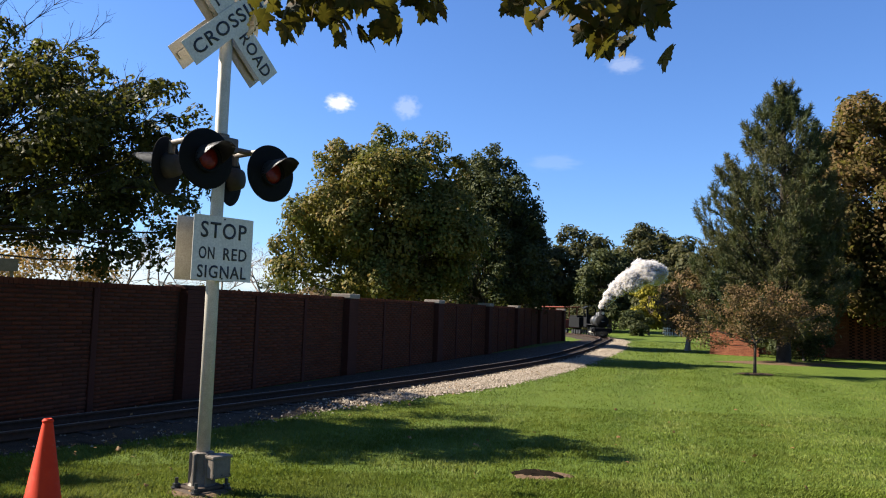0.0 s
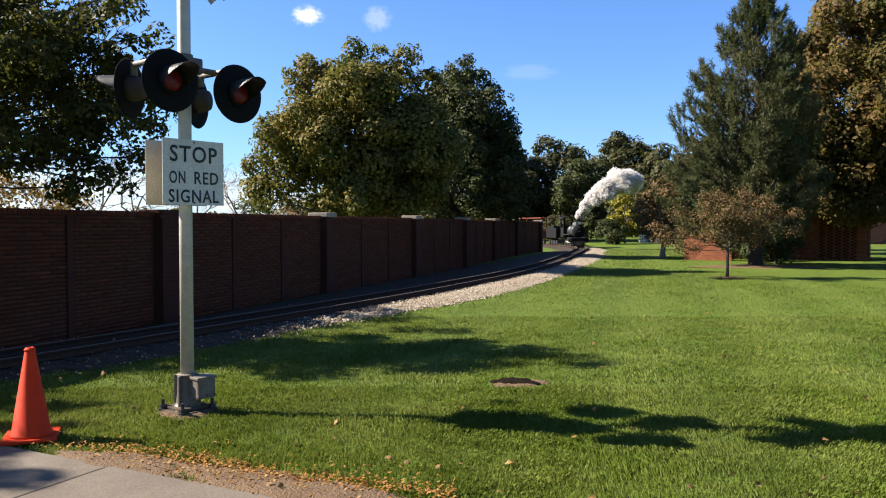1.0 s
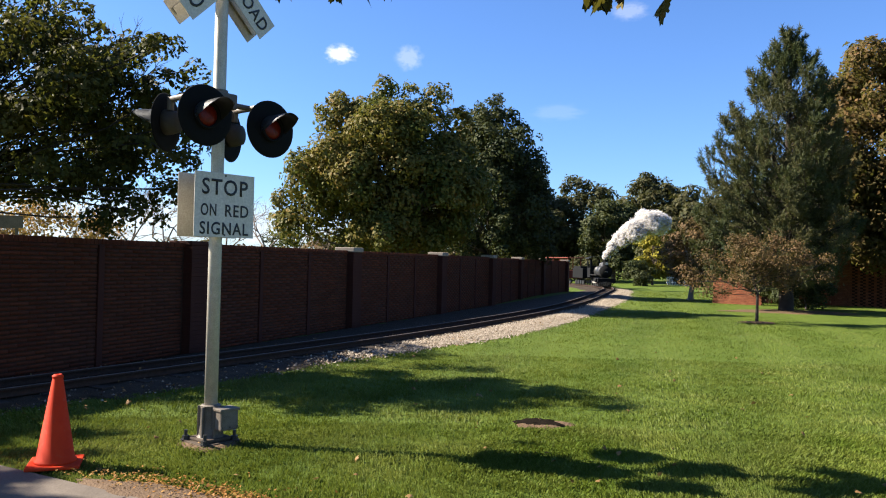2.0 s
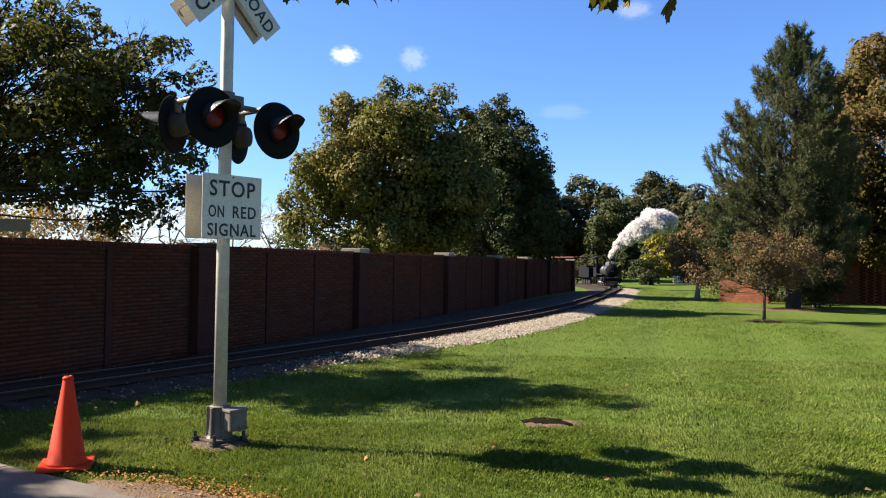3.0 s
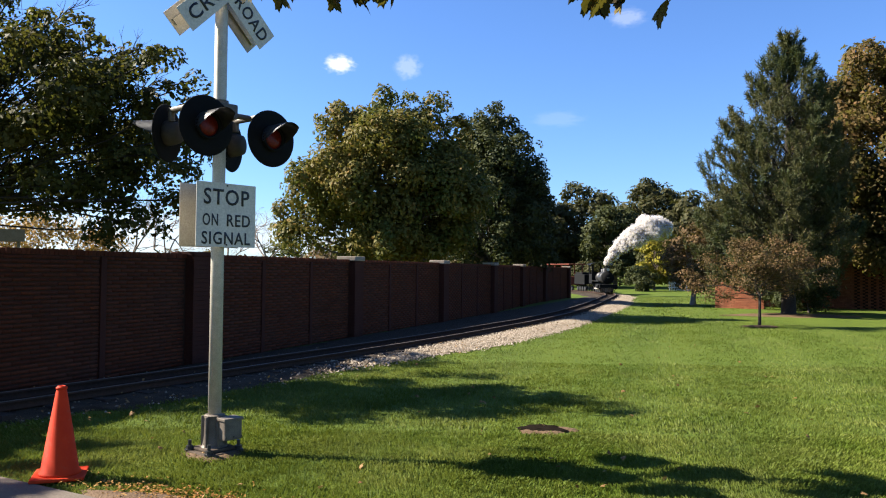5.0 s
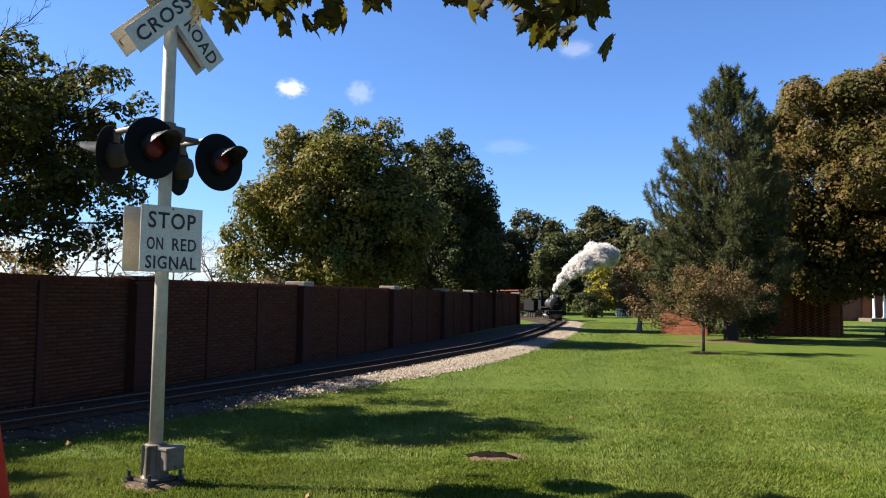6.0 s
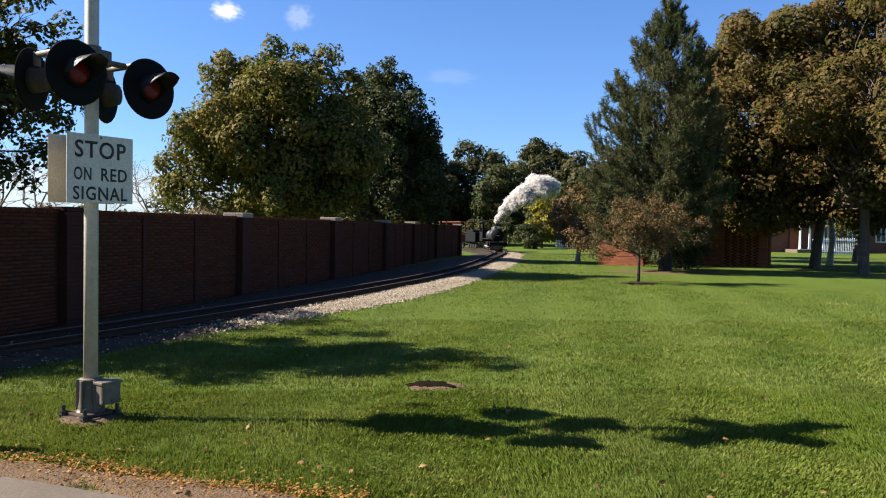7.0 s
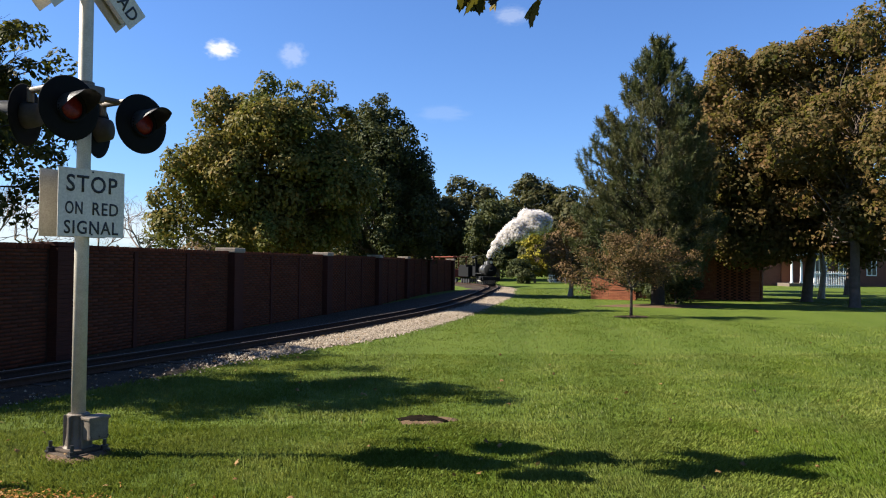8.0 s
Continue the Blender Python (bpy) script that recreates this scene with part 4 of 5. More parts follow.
broad_tree(22.5, 51.0, "dark tree added to shade the ground behind the shelter", (0, 0, 5.4), (3.4, 3.2, 3.2), 0.2, 1.8, 34, 0.9, 14000, 0.24, L_DARK, M_BARK, 143, hollow=0.3)
broad_tree(25.6, 39.0, "forked pale-barked tree behind the maple", (0.4, 0.5, 4.6), (2.6, 2.6, 2.2), 0.17, 1.5, 24, 0.8, 9000, 0.2, L_GREEN, M_PALEBARK, 60)
broad_tree(30.5, 44.0, "slender shaded tree by the house", (0, 0, 5.0), (2.8, 2.8, 2.6), 0.15, 2.2, 22, 0.9, 8000, 0.22, L_GREEN, M_BARK, 61)
# distance
broad_tree(13.6, 86, "olive green tree far across the lawn", (0, 0, 5.6), (5.0, 4, 4.9), 0.25, 1.6, 60, 1.45, 17000, 0.42, L_FAR, M_BARK, 62, hollow=0.3, shell=0.4)
broad_tree(7.0, 84, "dark olive tree far behind the railway", (0, 0, 5.6), (4.8, 4, 5.2), 0.25, 1.6, 60, 1.45, 17000, 0.42, L_FAR, M_BARK, 72, hollow=0.3, shell=0.4)
broad_tree(25.2, 103, "tall light green tree in the distance", (0, 0, 8.6), (4.9, 4, 5.0), 0.3, 3.0, 60, 1.5, 17000, 0.46, L_FAR, M_BARK, 63, hollow=0.3, shell=0.4)
broad_tree(15.6, 78, "dark bronze leaved tree in the distance", (0, 0, 4.6), (3.3, 3, 3.8), 0.22, 1.6, 50, 1.1, 16000, 0.32, L_DARK, M_BARK, 64, hollow=0.3, shell=0.4)
broad_tree(17.0, 68, "small tree with bright yellow leaves", (0, 0, 3.2), (1.9, 1.8, 2.6), 0.10, 0.7, 30, 0.65, 9000, 0.24, L_YELLOW, M_BARK, 65)
broad_tree(19.6, 72, "olive tree behind the yellow one", (0, 0, 3.6), (2.6, 2, 3.2), 0.12, 0.8, 26, 0.8, 8000, 0.3, L_FAR, M_BARK, 66)
broad_tree(15.1, 65, "rounded dark green shrub at the lawn's end", (0, 0, 1.0), (1.5, 1.2, 0.85), 0.05, 0.3, 22, 0.45, 5000, 0.16, L_DARK, M_BARK, 67, name="shrub", hollow=0.3)
broad_tree(12.3, 75, "round green shrub beside the railway curve", (0, 0, 1.3), (2.0, 1.6, 1.0), 0.05, 0.3, 24, 0.6, 6000, 0.2, L_FAR, M_BARK, 69, name="shrub", hollow=0.3)
broad_tree(14.6, 32.7, "low dark green shrub under the pine", (0, 0, 0.75), (1.3, 1.0, 0.65), 0.04, 0.2, 22, 0.36, 5000, 0.11, L_DARK, M_BARK, 68, name="shrub", hollow=0.3)
for k, (sx, sy) in enumerate(((14.7, 35.2), (16.0, 38.6))):
    broad_tree(sx, sy, "dark green spreading shrub before the brick shelter", (0, 0, 0.85), (1.3, 1.0, 0.7), 0.04, 0.2, 24, 0.36, 5000, 0.11, L_DARK, M_BARK, 130 + k, name="shrub", hollow=0.3, group="shelter shrubs")
for k, (sx, sy, sr) in enumerate(((30, 96, 7), (40, 90, 8), (-2, 104, 7), (52, 84, 8), (62, 70, 8), (36, 74, 5.5))):
    broad_tree(sx, sy, "dark far tree closing the view behind the lawn", (0, 0, sr * 0.85), (sr * 0.8, 4, sr * 0.75), 0.25, 1.5, 34, sr * 0.24, 9000, 0.5, L_DARK if k % 2 else L_FAR, M_BARK, 80 + k, group="far trees")
for k, (bx, by, bh) in enumerate(((-25.5, 60, 9.5), (-22.0, 58, 9.0), (-14.3, 58, 8.4), (-12.6, 60, 7.6), (-29, 58, 8.5), (-18.6, 62, 7.8), (-35, 60, 8.5))):
    bare_tree(bx, by, "leafless tree with fine twigs behind the wall", bh, 90 + k)
bare_tree(-13.2, 20.5, "leafless twiggy tree rising behind the dark tree", 9.6, 120)
for k, (bx, by, bh) in enumerate(((-24.0, 42, 4.8), (-26.5, 44, 5.6), (-21.5, 45, 4.4))):
    bare_tree(bx, by, "small tree with thin orange autumn leaves", bh, 96 + k, leaf_mat=L_ORANGE, leaves=1300)


def hedge_row():
    r = np.random.default_rng(99)
    cl = [(x, 92 + r.normal(0, 3), 1.3 + r.random() * 1.2, r.uniform(1.1, 2.2)) for x in np.arange(-75, 8, 1.6)]
    p, nn = clump_leaves(cl, 16000, r)
    tagged(new("far_hedge", leaf_mesh("far_hedge", p, nn, 0.5, L_RUSSET, r)), "low brown green scrub on the skyline", "woods", kind="stuff")
    cl = [(x, 132 + r.normal(0, 4), 1.5 + r.random() * 3.5, r.uniform(2.5, 4.5)) for x in np.arange(-30, 130, 3.2)]
    p, nn = clump_leaves(cl, 22000, r)
    cl2 = [(x, 90 + r.normal(0, 4), 0.6 + r.random() * 1.6, r.uniform(1.0, 2.2)) for x in np.arange(3, 75, 1.2)]
    p2, n2 = clump_leaves(cl2, 20000, r)
    tagged(new("far_thicket", leaf_mesh("far_thicket", p2, n2, 0.34, L_DARK, r)), "dark thicket under the far trees", "woods", kind="stuff")
    tagged(new("far_woods", leaf_mesh("far_woods", p, nn, 0.8, L_DARK, r)), "dark woods closing the far side of the park", "woods", kind="stuff")


hedge_row()


# ---------------------------------------------------------------- crossing signal
def text_mesh(body, width, height, depth, material):
    """Raised lettering of the given size, centred, in the plane x-z, facing -y."""
    cu = bpy.data.curves.new("lettering", "FONT")
    cu.body, cu.extrude, cu.resolution_u, cu.offset, cu.space_character = body, 0.0, 3, 0.014, 1.12
    tmp = bpy.data.objects.new("lettering", cu)
    scene.collection.objects.link(tmp)
    bpy.context.view_layer.update()
    me = bpy.data.meshes.new_from_object(tmp.evaluated_get(bpy.context.evaluated_depsgraph_get()))
    bpy.data.objects.remove(tmp)
    bm = B()
    bm.from_mesh(me)
    xs, ys = [v.co.x for v in bm.verts], [v.co.y for v in bm.verts]
    cx, cy = (min(xs) + max(xs)) / 2, (min(ys) + max(ys)) / 2
    sx, sy = width / (max(xs) - min(xs)), height / (max(ys) - min(ys))
    for v in bm.verts:
        v.co = Vector(((v.co.x - cx) * sx, 0, (v.co.y - cy) * sy))
    r = bmesh.ops.extrude_face_region(bm, geom=bm.faces[:])
    bmesh.ops.translate(bm, vec=(0, -depth, 0), verts=[g for g in r["geom"] if isinstance(g, bmesh.types.BMVert)])
    bmesh.ops.recalc_face_normals(bm, faces=bm.faces)
    return bm


def letters(name, body, x, y, z, w, h, parent, turn=0.0, rz=0):
    m = Matrix.Translation((x, y, z)) @ Matrix.Rotation(radians(turn), 4, "Y")
    return part(name, text_mesh(body, w, h, 0.0015, M_INK), M_INK, parent, "black sheet lettering", m=m)


def flasher(sig, x, y, face):
    """One flashing light: housing, round backplate, red lens and visor. face: -1 to the road, 1 to the far side."""
    z = 2.842 if x < 0 else 2.820
    head = part("light_housing", lathe(B(), [(0.05, -0.13), (0.09, -0.12), (0.11, -0.05), (0.115, -0.002), (0.10, 0.002)], 20, Matrix.Translation((x, y, z)) @ Matrix.Rotation(radians(90 if face < 0 else -90), 4, "X")), M_HOODIN, sig, "dark grey cast lamp housing", True)
    m = Matrix.Translation((x, y, z)) @ Matrix.Rotation(radians(90 if face < 0 else -90), 4, "X")
    part("backplate", lathe(B(), [(0.11, 0.012), (0.20, 0.018), (0.248, 0.006), (0.258, 0.0), (0.254, -0.006), (0.2, 0.008), (0.11, 0.004)], 40, m), M_BLACK, head, "round matt black backplate", True)
    part("lens", lathe(B(), [(0.098, 0.02), (0.09, 0.032), (0.06, 0.042), (0.0, 0.046)], 28, m), M_LENS, head, "unlit red glass lens", True)
    part("lens_ring", lathe(B(), [(0.098, 0.015), (0.118, 0.02), (0.118, 0.05), (0.098, 0.05), (0.096, 0.02)], 28, m), M_BLACK, head, smooth=True)
    aim = Matrix.Translation((x, y, z)) @ Matrix.Rotation(radians(31 if face > 0 else 0), 4, "Z") @ Matrix.Translation((-x, -y, -z))
    bm = B()
    n = 18
    rows = []
    for d, cut, rr in ((0.02, 112, 0.119), (0.09, 100, 0.119), (0.16, 84, 0.119), (0.23, 66, 0.119), (0.29, 46, 0.119)):
        rows.append([bm.verts.new((x + rr * math.sin(radians(-cut + 2 * cut * i / n)), y + face * d, z + rr * math.cos(radians(-cut + 2 * cut * i / n)))) for i in range(n + 1)])
    for a, b in zip(rows, rows[1:]):
        for i in range(n):
            bm.faces.new((a[i], a[i + 1], b[i + 1], b[i]))
    r = bmesh.ops.solidify(bm, geom=bm.faces[:], thickness=0.003)
    part("visor", bm, M_VISOR, head, "black hood over the lens", True)
    head.matrix_basis = aim
    return head


def board(name, sig, y, turn, long, face, label):
    bm = box(B(), -long / 2, long / 2, -0.0025, 0.0025, -0.115, 0.115, 0.001)
    ob = part(name, bm, M_SIGN if face < 0 else M_SIGNBACK, sig, label, m=Matrix.Translation((0, y, 4.19)) @ Matrix.Rotation(radians(turn), 4, "Y"))
    return ob


def build_signal():
    sig = base("crossing_signal", pose(-2.07, 7.0, 0, 0, 0, 51.0), "railway crossing signal on a grey aluminium pole in grass", "railway signal")
    part("pole", lathe(B(), [(0.058, 0.22), (0.057, 2.0), (0.056, 4.55), (0.05, 4.575), (0.0, 4.585)], 28), M_ALU, sig, "grey aluminium pole", True)
    # foot
    bm = box(B(), -0.185, 0.185, -0.185, 0.185, -0.02, 0.03, 0.008)
    box(bm, -0.14, 0.14, -0.14, 0.14, 0.03, 0.06, 0.012)
    ft = part("base_casting", bm, M_FLANGE, sig, "soiled rusty base flange")
    bm = B()
    lathe(bm, [(0.125, 0.05), (0.10, 0.08), (0.088, 0.16), (0.085, 0.30), (0.092, 0.335), (0.075, 0.345), (0.06, 0.345)], 20)
    part("split_collar", bm, M_CAST, ft, smooth=False)
    for a in (0, 60, 120, 180, 240, 300):
        part("rib", box(B(), 0.075, 0.115, -0.012, 0.012, 0.05, 0.33, 0.006, Matrix.Rotation(radians(a + 15), 4, "Z")), M_CAST, ft)
    bm = box(B(), -0.03, 0.15, -0.205, -0.065, 0.13, 0.315, 0.016)
    box(bm, -0.04, 0.16, -0.215, -0.06, 0.30, 0.325, 0.006)
    part("junction_box", bm, M_CAST, ft, "grey cable box")
    for k in range(3):
        part("screw", cyl(B(), (-0.02 + 0.08 * k, -0.21, 0.16), (-0.02 + 0.08 * k, -0.202, 0.16), 0.008, n=8), M_STEEL, ft)
    for sx, sy in ((-1, -1), (1, -1), (-1, 1), (1, 1)):
        bm = cyl(B(), (0, 0, -0.02), (0, 0, 0.115), 0.016, n=10)
        cyl(bm, (0, 0, 0.036), (0, 0, 0.066), 0.032, n=6)
        cyl(bm, (0, 0, 0.030), (0, 0, 0.037), 0.042, n=14)
        part("anchor_bolt", bm, M_STEEL, ft, "rusty anchor bolt", m=Matrix.Translation((sx * 0.15, sy * 0.15, 0)))
    # stop plates
    bm = box(B(), -0.305, 0.305, -0.002, 0.002, -0.282, 0.282)
    plate = part("stop_sign", bm, M_SIGN, sig, "white square sign reading stop on red signal", m=Matrix.Translation((0, -0.13, 2.112)))
    letters("word_stop", "STOP", 0, -0.003, 0.158, 0.47, 0.142, plate)
    letters("word_on", "ON", -0.165, -0.003, -0.045, 0.155, 0.107, plate)
    letters("word_red", "RED", 0.125, -0.003, -0.045, 0.245, 0.107, plate)
    letters("word_signal", "SIGNAL", 0, -0.003, -0.205, 0.50, 0.112, plate)
    for z in (-0.262, 0.262):
        part("sign_bolt", cyl(B(), (0, -0.008, z), (0, 0.13, z), 0.008, n=8), M_STEEL, plate)
    back = part("sign_back", box(B(), -0.305, 0.305, -0.002, 0.002, -0.282, 0.282), M_SIGNBACK, sig, "bare aluminium back of the rear sign", m=Matrix.Translation((0, 0.13, 2.112)))
    for z in (-0.2, 0.2):
        part("clamp", lathe(B(), [(0.057, z - 0.02), (0.068, z - 0.02), (0.068, z + 0.02), (0.057, z + 0.02)], 20, Matrix.Translation((0, 0, 2.122))), M_CAST, sig)
        part("strut", box(B(), -0.02, 0.02, -0.128, 0.128, 2.122 + z - 0.015, 2.122 + z + 0.015), M_CAST, sig)
    # crossarm and lights
    bm = box(B(), -0.12, 0.12, -0.11, 0.11, 2.98, 3.12, 0.02)
    cyl(bm, (0, 0, 2.93), (0, 0, 3.15), 0.075, n=20)
    part("crossarm_box", bm, M_CAST, sig, "grey junction box on the pole")
    for sx in (-1, 1):
        bm = cyl(B(), (sx * 0.10, 0, 3.04), (sx * 0.355, 0, 3.04), 0.026, n=14)
        cyl(bm, (sx * 0.335, -0.24, 3.04), (sx * 0.335, 0.24, 3.04), 0.026, n=14)
        for fy in (-1, 1):
            cyl(bm, (sx * 0.335, fy * 0.24, 3.06), (sx * 0.335, fy * 0.24, 2.94), 0.03, n=12)
        part("crossarm", bm, M_CAST, sig, smooth=False)
        for f in (-1, 1):
            flasher(sig, sx * 0.335, f * 0.31, f)
    # crossbucks, front and rear
    a = board("crossbuck_board", sig, -0.105, -45, 1.22, -1, "white board lettered crossing")
    letters("word_crossing", "CROSSING", 0, -0.004, 0, 1.08, 0.122, a)
    b = board("crossbuck_board", sig, -0.096, 45, 1.22, -1, "white board lettered rail road")
    letters("word_rail", "RAIL", -0.36, -0.004, 0, 0.38, 0.125, b)
    letters("word_road", "ROAD", 0.36, -0.004, 0, 0.42, 0.125, b)
    board("crossbuck_back", sig, 0.105, -45, 1.22, 1, "bare metal back of the rear crossbuck")
    board("crossbuck_back", sig, 0.096, 45, 1.22, 1, "bare metal back of the rear crossbuck")
    for turn in (-45, 45):
        for y in (-0.088, 0.088):
            bm = box(B(), -0.58, 0.58, -0.006, 0.006, -0.03, 0.03)
            part("stiffener", bm, M_SIGNBACK, sig, m=Matrix.Translation((0, y + (0.003 if turn < 0 else -0.01) * (1 if y > 0 else -1), 4.19)) @ Matrix.Rotation(radians(turn), 4, "Y"))
    part("crossbuck_clamp", box(B(), -0.05, 0.05, -0.09, 0.09, 4.12, 4.26, 0.01), M_CAST, sig)


build_signal()


# ---------------------------------------------------------------- traffic cone
def build_cone():
    c = base("traffic_cone", pose(-2.98, 6.08, 0.018, 0, 0, 20), "scuffed orange plastic traffic cone beside the path", "cone")
    bm = box(B(), -0.19, 0.19, -0.19, 0.19, 0.0, 0.028, 0.012)
    part("foot", bm, M_CONE, c, "square orange plastic foot")
    part("body", lathe(B(), [(0.155, 0.026), (0.150, 0.045), (0.138, 0.055), (0.034, 0.690), (0.030, 0.700), (0.022, 0.702), (0.020, 0.69), (0.125, 0.05)], 36), M_CONE, c, "tall orange cone", True)
    part("rim", lathe(B(), [(0.030, 0.672), (0.041, 0.675), (0.041, 0.69), (0.031, 0.694)], 28), M_CONE, c, smooth=True)


build_cone()


# ---------------------------------------------------------------- overhanging maple
def maple_leaf(bm, m, s):
    """One lobed, toothed leaf, cupped along its midrib."""
    half = [(0.0, -0.40), (0.09, -0.45), (0.20, -0.38), (0.30, -0.42), (0.36, -0.33), (0.29, -0.25), (0.42, -0.20), (0.46, -0.10), (0.62, 0.02), (0.56, 0.08), (0.60, 0.20), (0.45, 0.13), (0.42, 0.21), (0.31, 0.14), (0.26, 0.18), (0.27, 0.34), (0.17, 0.36), (0.14, 0.48), (0.07, 0.50), (0.0, 0.68)]
    lift = lambda x, y: s * (-0.55 * x * x - 0.22 * y * y + 0.10 * x * y)
    rows = []
    for sg in (-1, 1):
        out = [bm.verts.new(m @ Vector((sg * x * s, y * s, lift(x, y)))) for x, y in half]
        mid = [bm.verts.new(m @ Vector((sg * x * 0.5 * s, (y * 0.6 + 0.02) * s, lift(x * 0.5, y * 0.6) + 0.03 * s))) for x, y in half]
        c = bm.verts.new(m @ Vector((0, 0.04 * s, -0.02 * s)))
        for i in range(len(half) - 1):
            q = (out[i], out[i + 1], mid[i + 1], mid[i])
            t = (mid[i], mid[i + 1], c)
            bm.faces.new(q if sg > 0 else q[::-1])
            bm.faces.new(t if sg > 0 else t[::-1])


def build_overhang():
    r = random.Random(5)
    tree = base("overhanging_maple", pose(4.2, -2.6, 0), "maple whose leafy twigs hang over the path", "tree")
    t = Tubes()
    q = np.random.default_rng(8)
    t.add([(0, 0, -0.2), (0, 0, 0.2), (-0.05, 0.1, 1.6), (-0.2, 0.4, 3.2), (-0.5, 1.0, 4.4)], [0.30, 0.21, 0.17, 0.15, 0.10], 12)
    spine = limb(t, (-0.2, 0.4, 3.2), (-3.3, 5.9, 3.75), 0.09, 0.018, q, 0.03, 9, 8)
    limb(t, (-0.2, 0.4, 3.2), (1.6, 3.0, 5.2), 0.09, 0.02, q, 0.05, 7, 6)
    for e in ((-9.5, 0.6, 5.4), (-6.0, 2.8, 5.8), (-5.0, -1.2, 5.6)):
        limb(t, (-0.5, 1.0, 4.4), e, 0.07, 0.012, q, 0.06, 8, 6)
    ends = [(-3.35, 6.05, 3.10), (-3.60, 6.1, 3.16), (-3.95, 6.0, 3.05), (-4.25, 6.05, 3.05), (-4.55, 5.95, 3.12), (-4.75, 5.9, 3.14),
            (-4.1, 5.9, 3.2), (-3.75, 5.9, 3.2), (-3.1, 6.0, 3.12), (-3.9, 6.1, 3.22), (-4.4, 6.1, 3.2)]
    sites = []
    for e in ends:
        pts = limb(t, spine[6 + (len(sites) % 3)], e, 0.012, 0.003, q, 0.05, 6, 4)
        sites.append(pts)
    tr = new("trunk", t.mesh("trunk", M_BARK))
    tr.parent = tree
    me = []
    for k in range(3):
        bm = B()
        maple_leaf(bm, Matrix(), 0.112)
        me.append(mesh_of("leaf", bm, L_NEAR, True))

    def put(x, y, z, s):
        ob = new("leaf", me[r.randrange(3)])
        ob.parent = tree
        tilt = Euler((radians(r.uniform(35, 120)), radians(r.uniform(-40, 40)), radians(r.uniform(0, 360))))
        flip = Matrix.Rotation(radians(180), 4, "Z")
        ob.matrix_basis = Matrix.Translation((x, y, z)) @ tilt.to_matrix().to_4x4() @ flip @ Matrix.Diagonal((s, s, s, 1))

    # leaves in two hanging bunches, x and z of the world less the trunk's foot
    for x0, x1, z0, z1, n in ((-0.66, -0.12, 2.74, 3.3, 95), (0.66, 1.0, 2.775, 3.25, 75), (0.33, 0.68, 2.87, 3.3, 45), (-0.84, -0.62, 2.87, 3.3, 20), (-0.14, 0.04, 2.87, 3.3, 20)):
        for k in range(n):
            u = r.random()
            x = x0 + (x1 - x0) * u
            low = z0 + (z1 - z0) * (0.10 + 0.22 * abs(math.sin(u * 7 + x0)))
            z = low + (z1 - low) * r.random() ** 1.2
            put(x - 4.26, 3.42 + r.uniform(-0.25, 0.3) + 2.6, z, r.uniform(0.8, 1.25))
    put(0.95 - 4.2, 3.4 + 2.6, 2.76, 1.1)
    put(0.70 - 4.2, 3.42 + 2.6, 2.80, 1.2)
    # unseen crown, added overhead and behind to block skylight over the path
    cl = [(q.uniform(-10.5, -0.5), q.uniform(-1.6, 3.6), q.uniform(3.9, 6.8), q.uniform(0.5, 0.95)) for _ in range(46)]
    p, nn = clump_leaves(cl, 15000, q, shell=0.3)
    t2 = new("crown", leaf_mesh("crown", p, nn, 0.16, L_GREEN, q))
    t2.parent = tree


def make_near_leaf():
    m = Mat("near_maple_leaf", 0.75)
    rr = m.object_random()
    # near-black holds the backlit shade; the few yellow leaves, light shining through
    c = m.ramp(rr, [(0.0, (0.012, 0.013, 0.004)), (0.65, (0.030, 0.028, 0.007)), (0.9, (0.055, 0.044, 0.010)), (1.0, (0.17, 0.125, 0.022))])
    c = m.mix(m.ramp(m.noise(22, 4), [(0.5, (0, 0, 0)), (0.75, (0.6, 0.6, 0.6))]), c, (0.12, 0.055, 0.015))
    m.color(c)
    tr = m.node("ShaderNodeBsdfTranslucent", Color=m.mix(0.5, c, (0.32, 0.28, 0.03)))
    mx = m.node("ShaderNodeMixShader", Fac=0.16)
    m.t.links.new(m.b.outputs[0], mx.inputs[1])
    m.t.links.new(tr.outputs[0], mx.inputs[2])
    m.t.links.new(mx.outputs[0], m.t.nodes["Material Output"].inputs[0])
    return m.m


L_NEAR = make_near_leaf()
build_overhang()


# ---------------------------------------------------------------- fallen leaves
L_TAN = leafy("tan_leaf", [(0.0, (0.0935, 0.0442, 0.0153)), (0.5, (0.178, 0.0952, 0.0357)), (1.0, (0.306, 0.191, 0.0808))], 0.2)


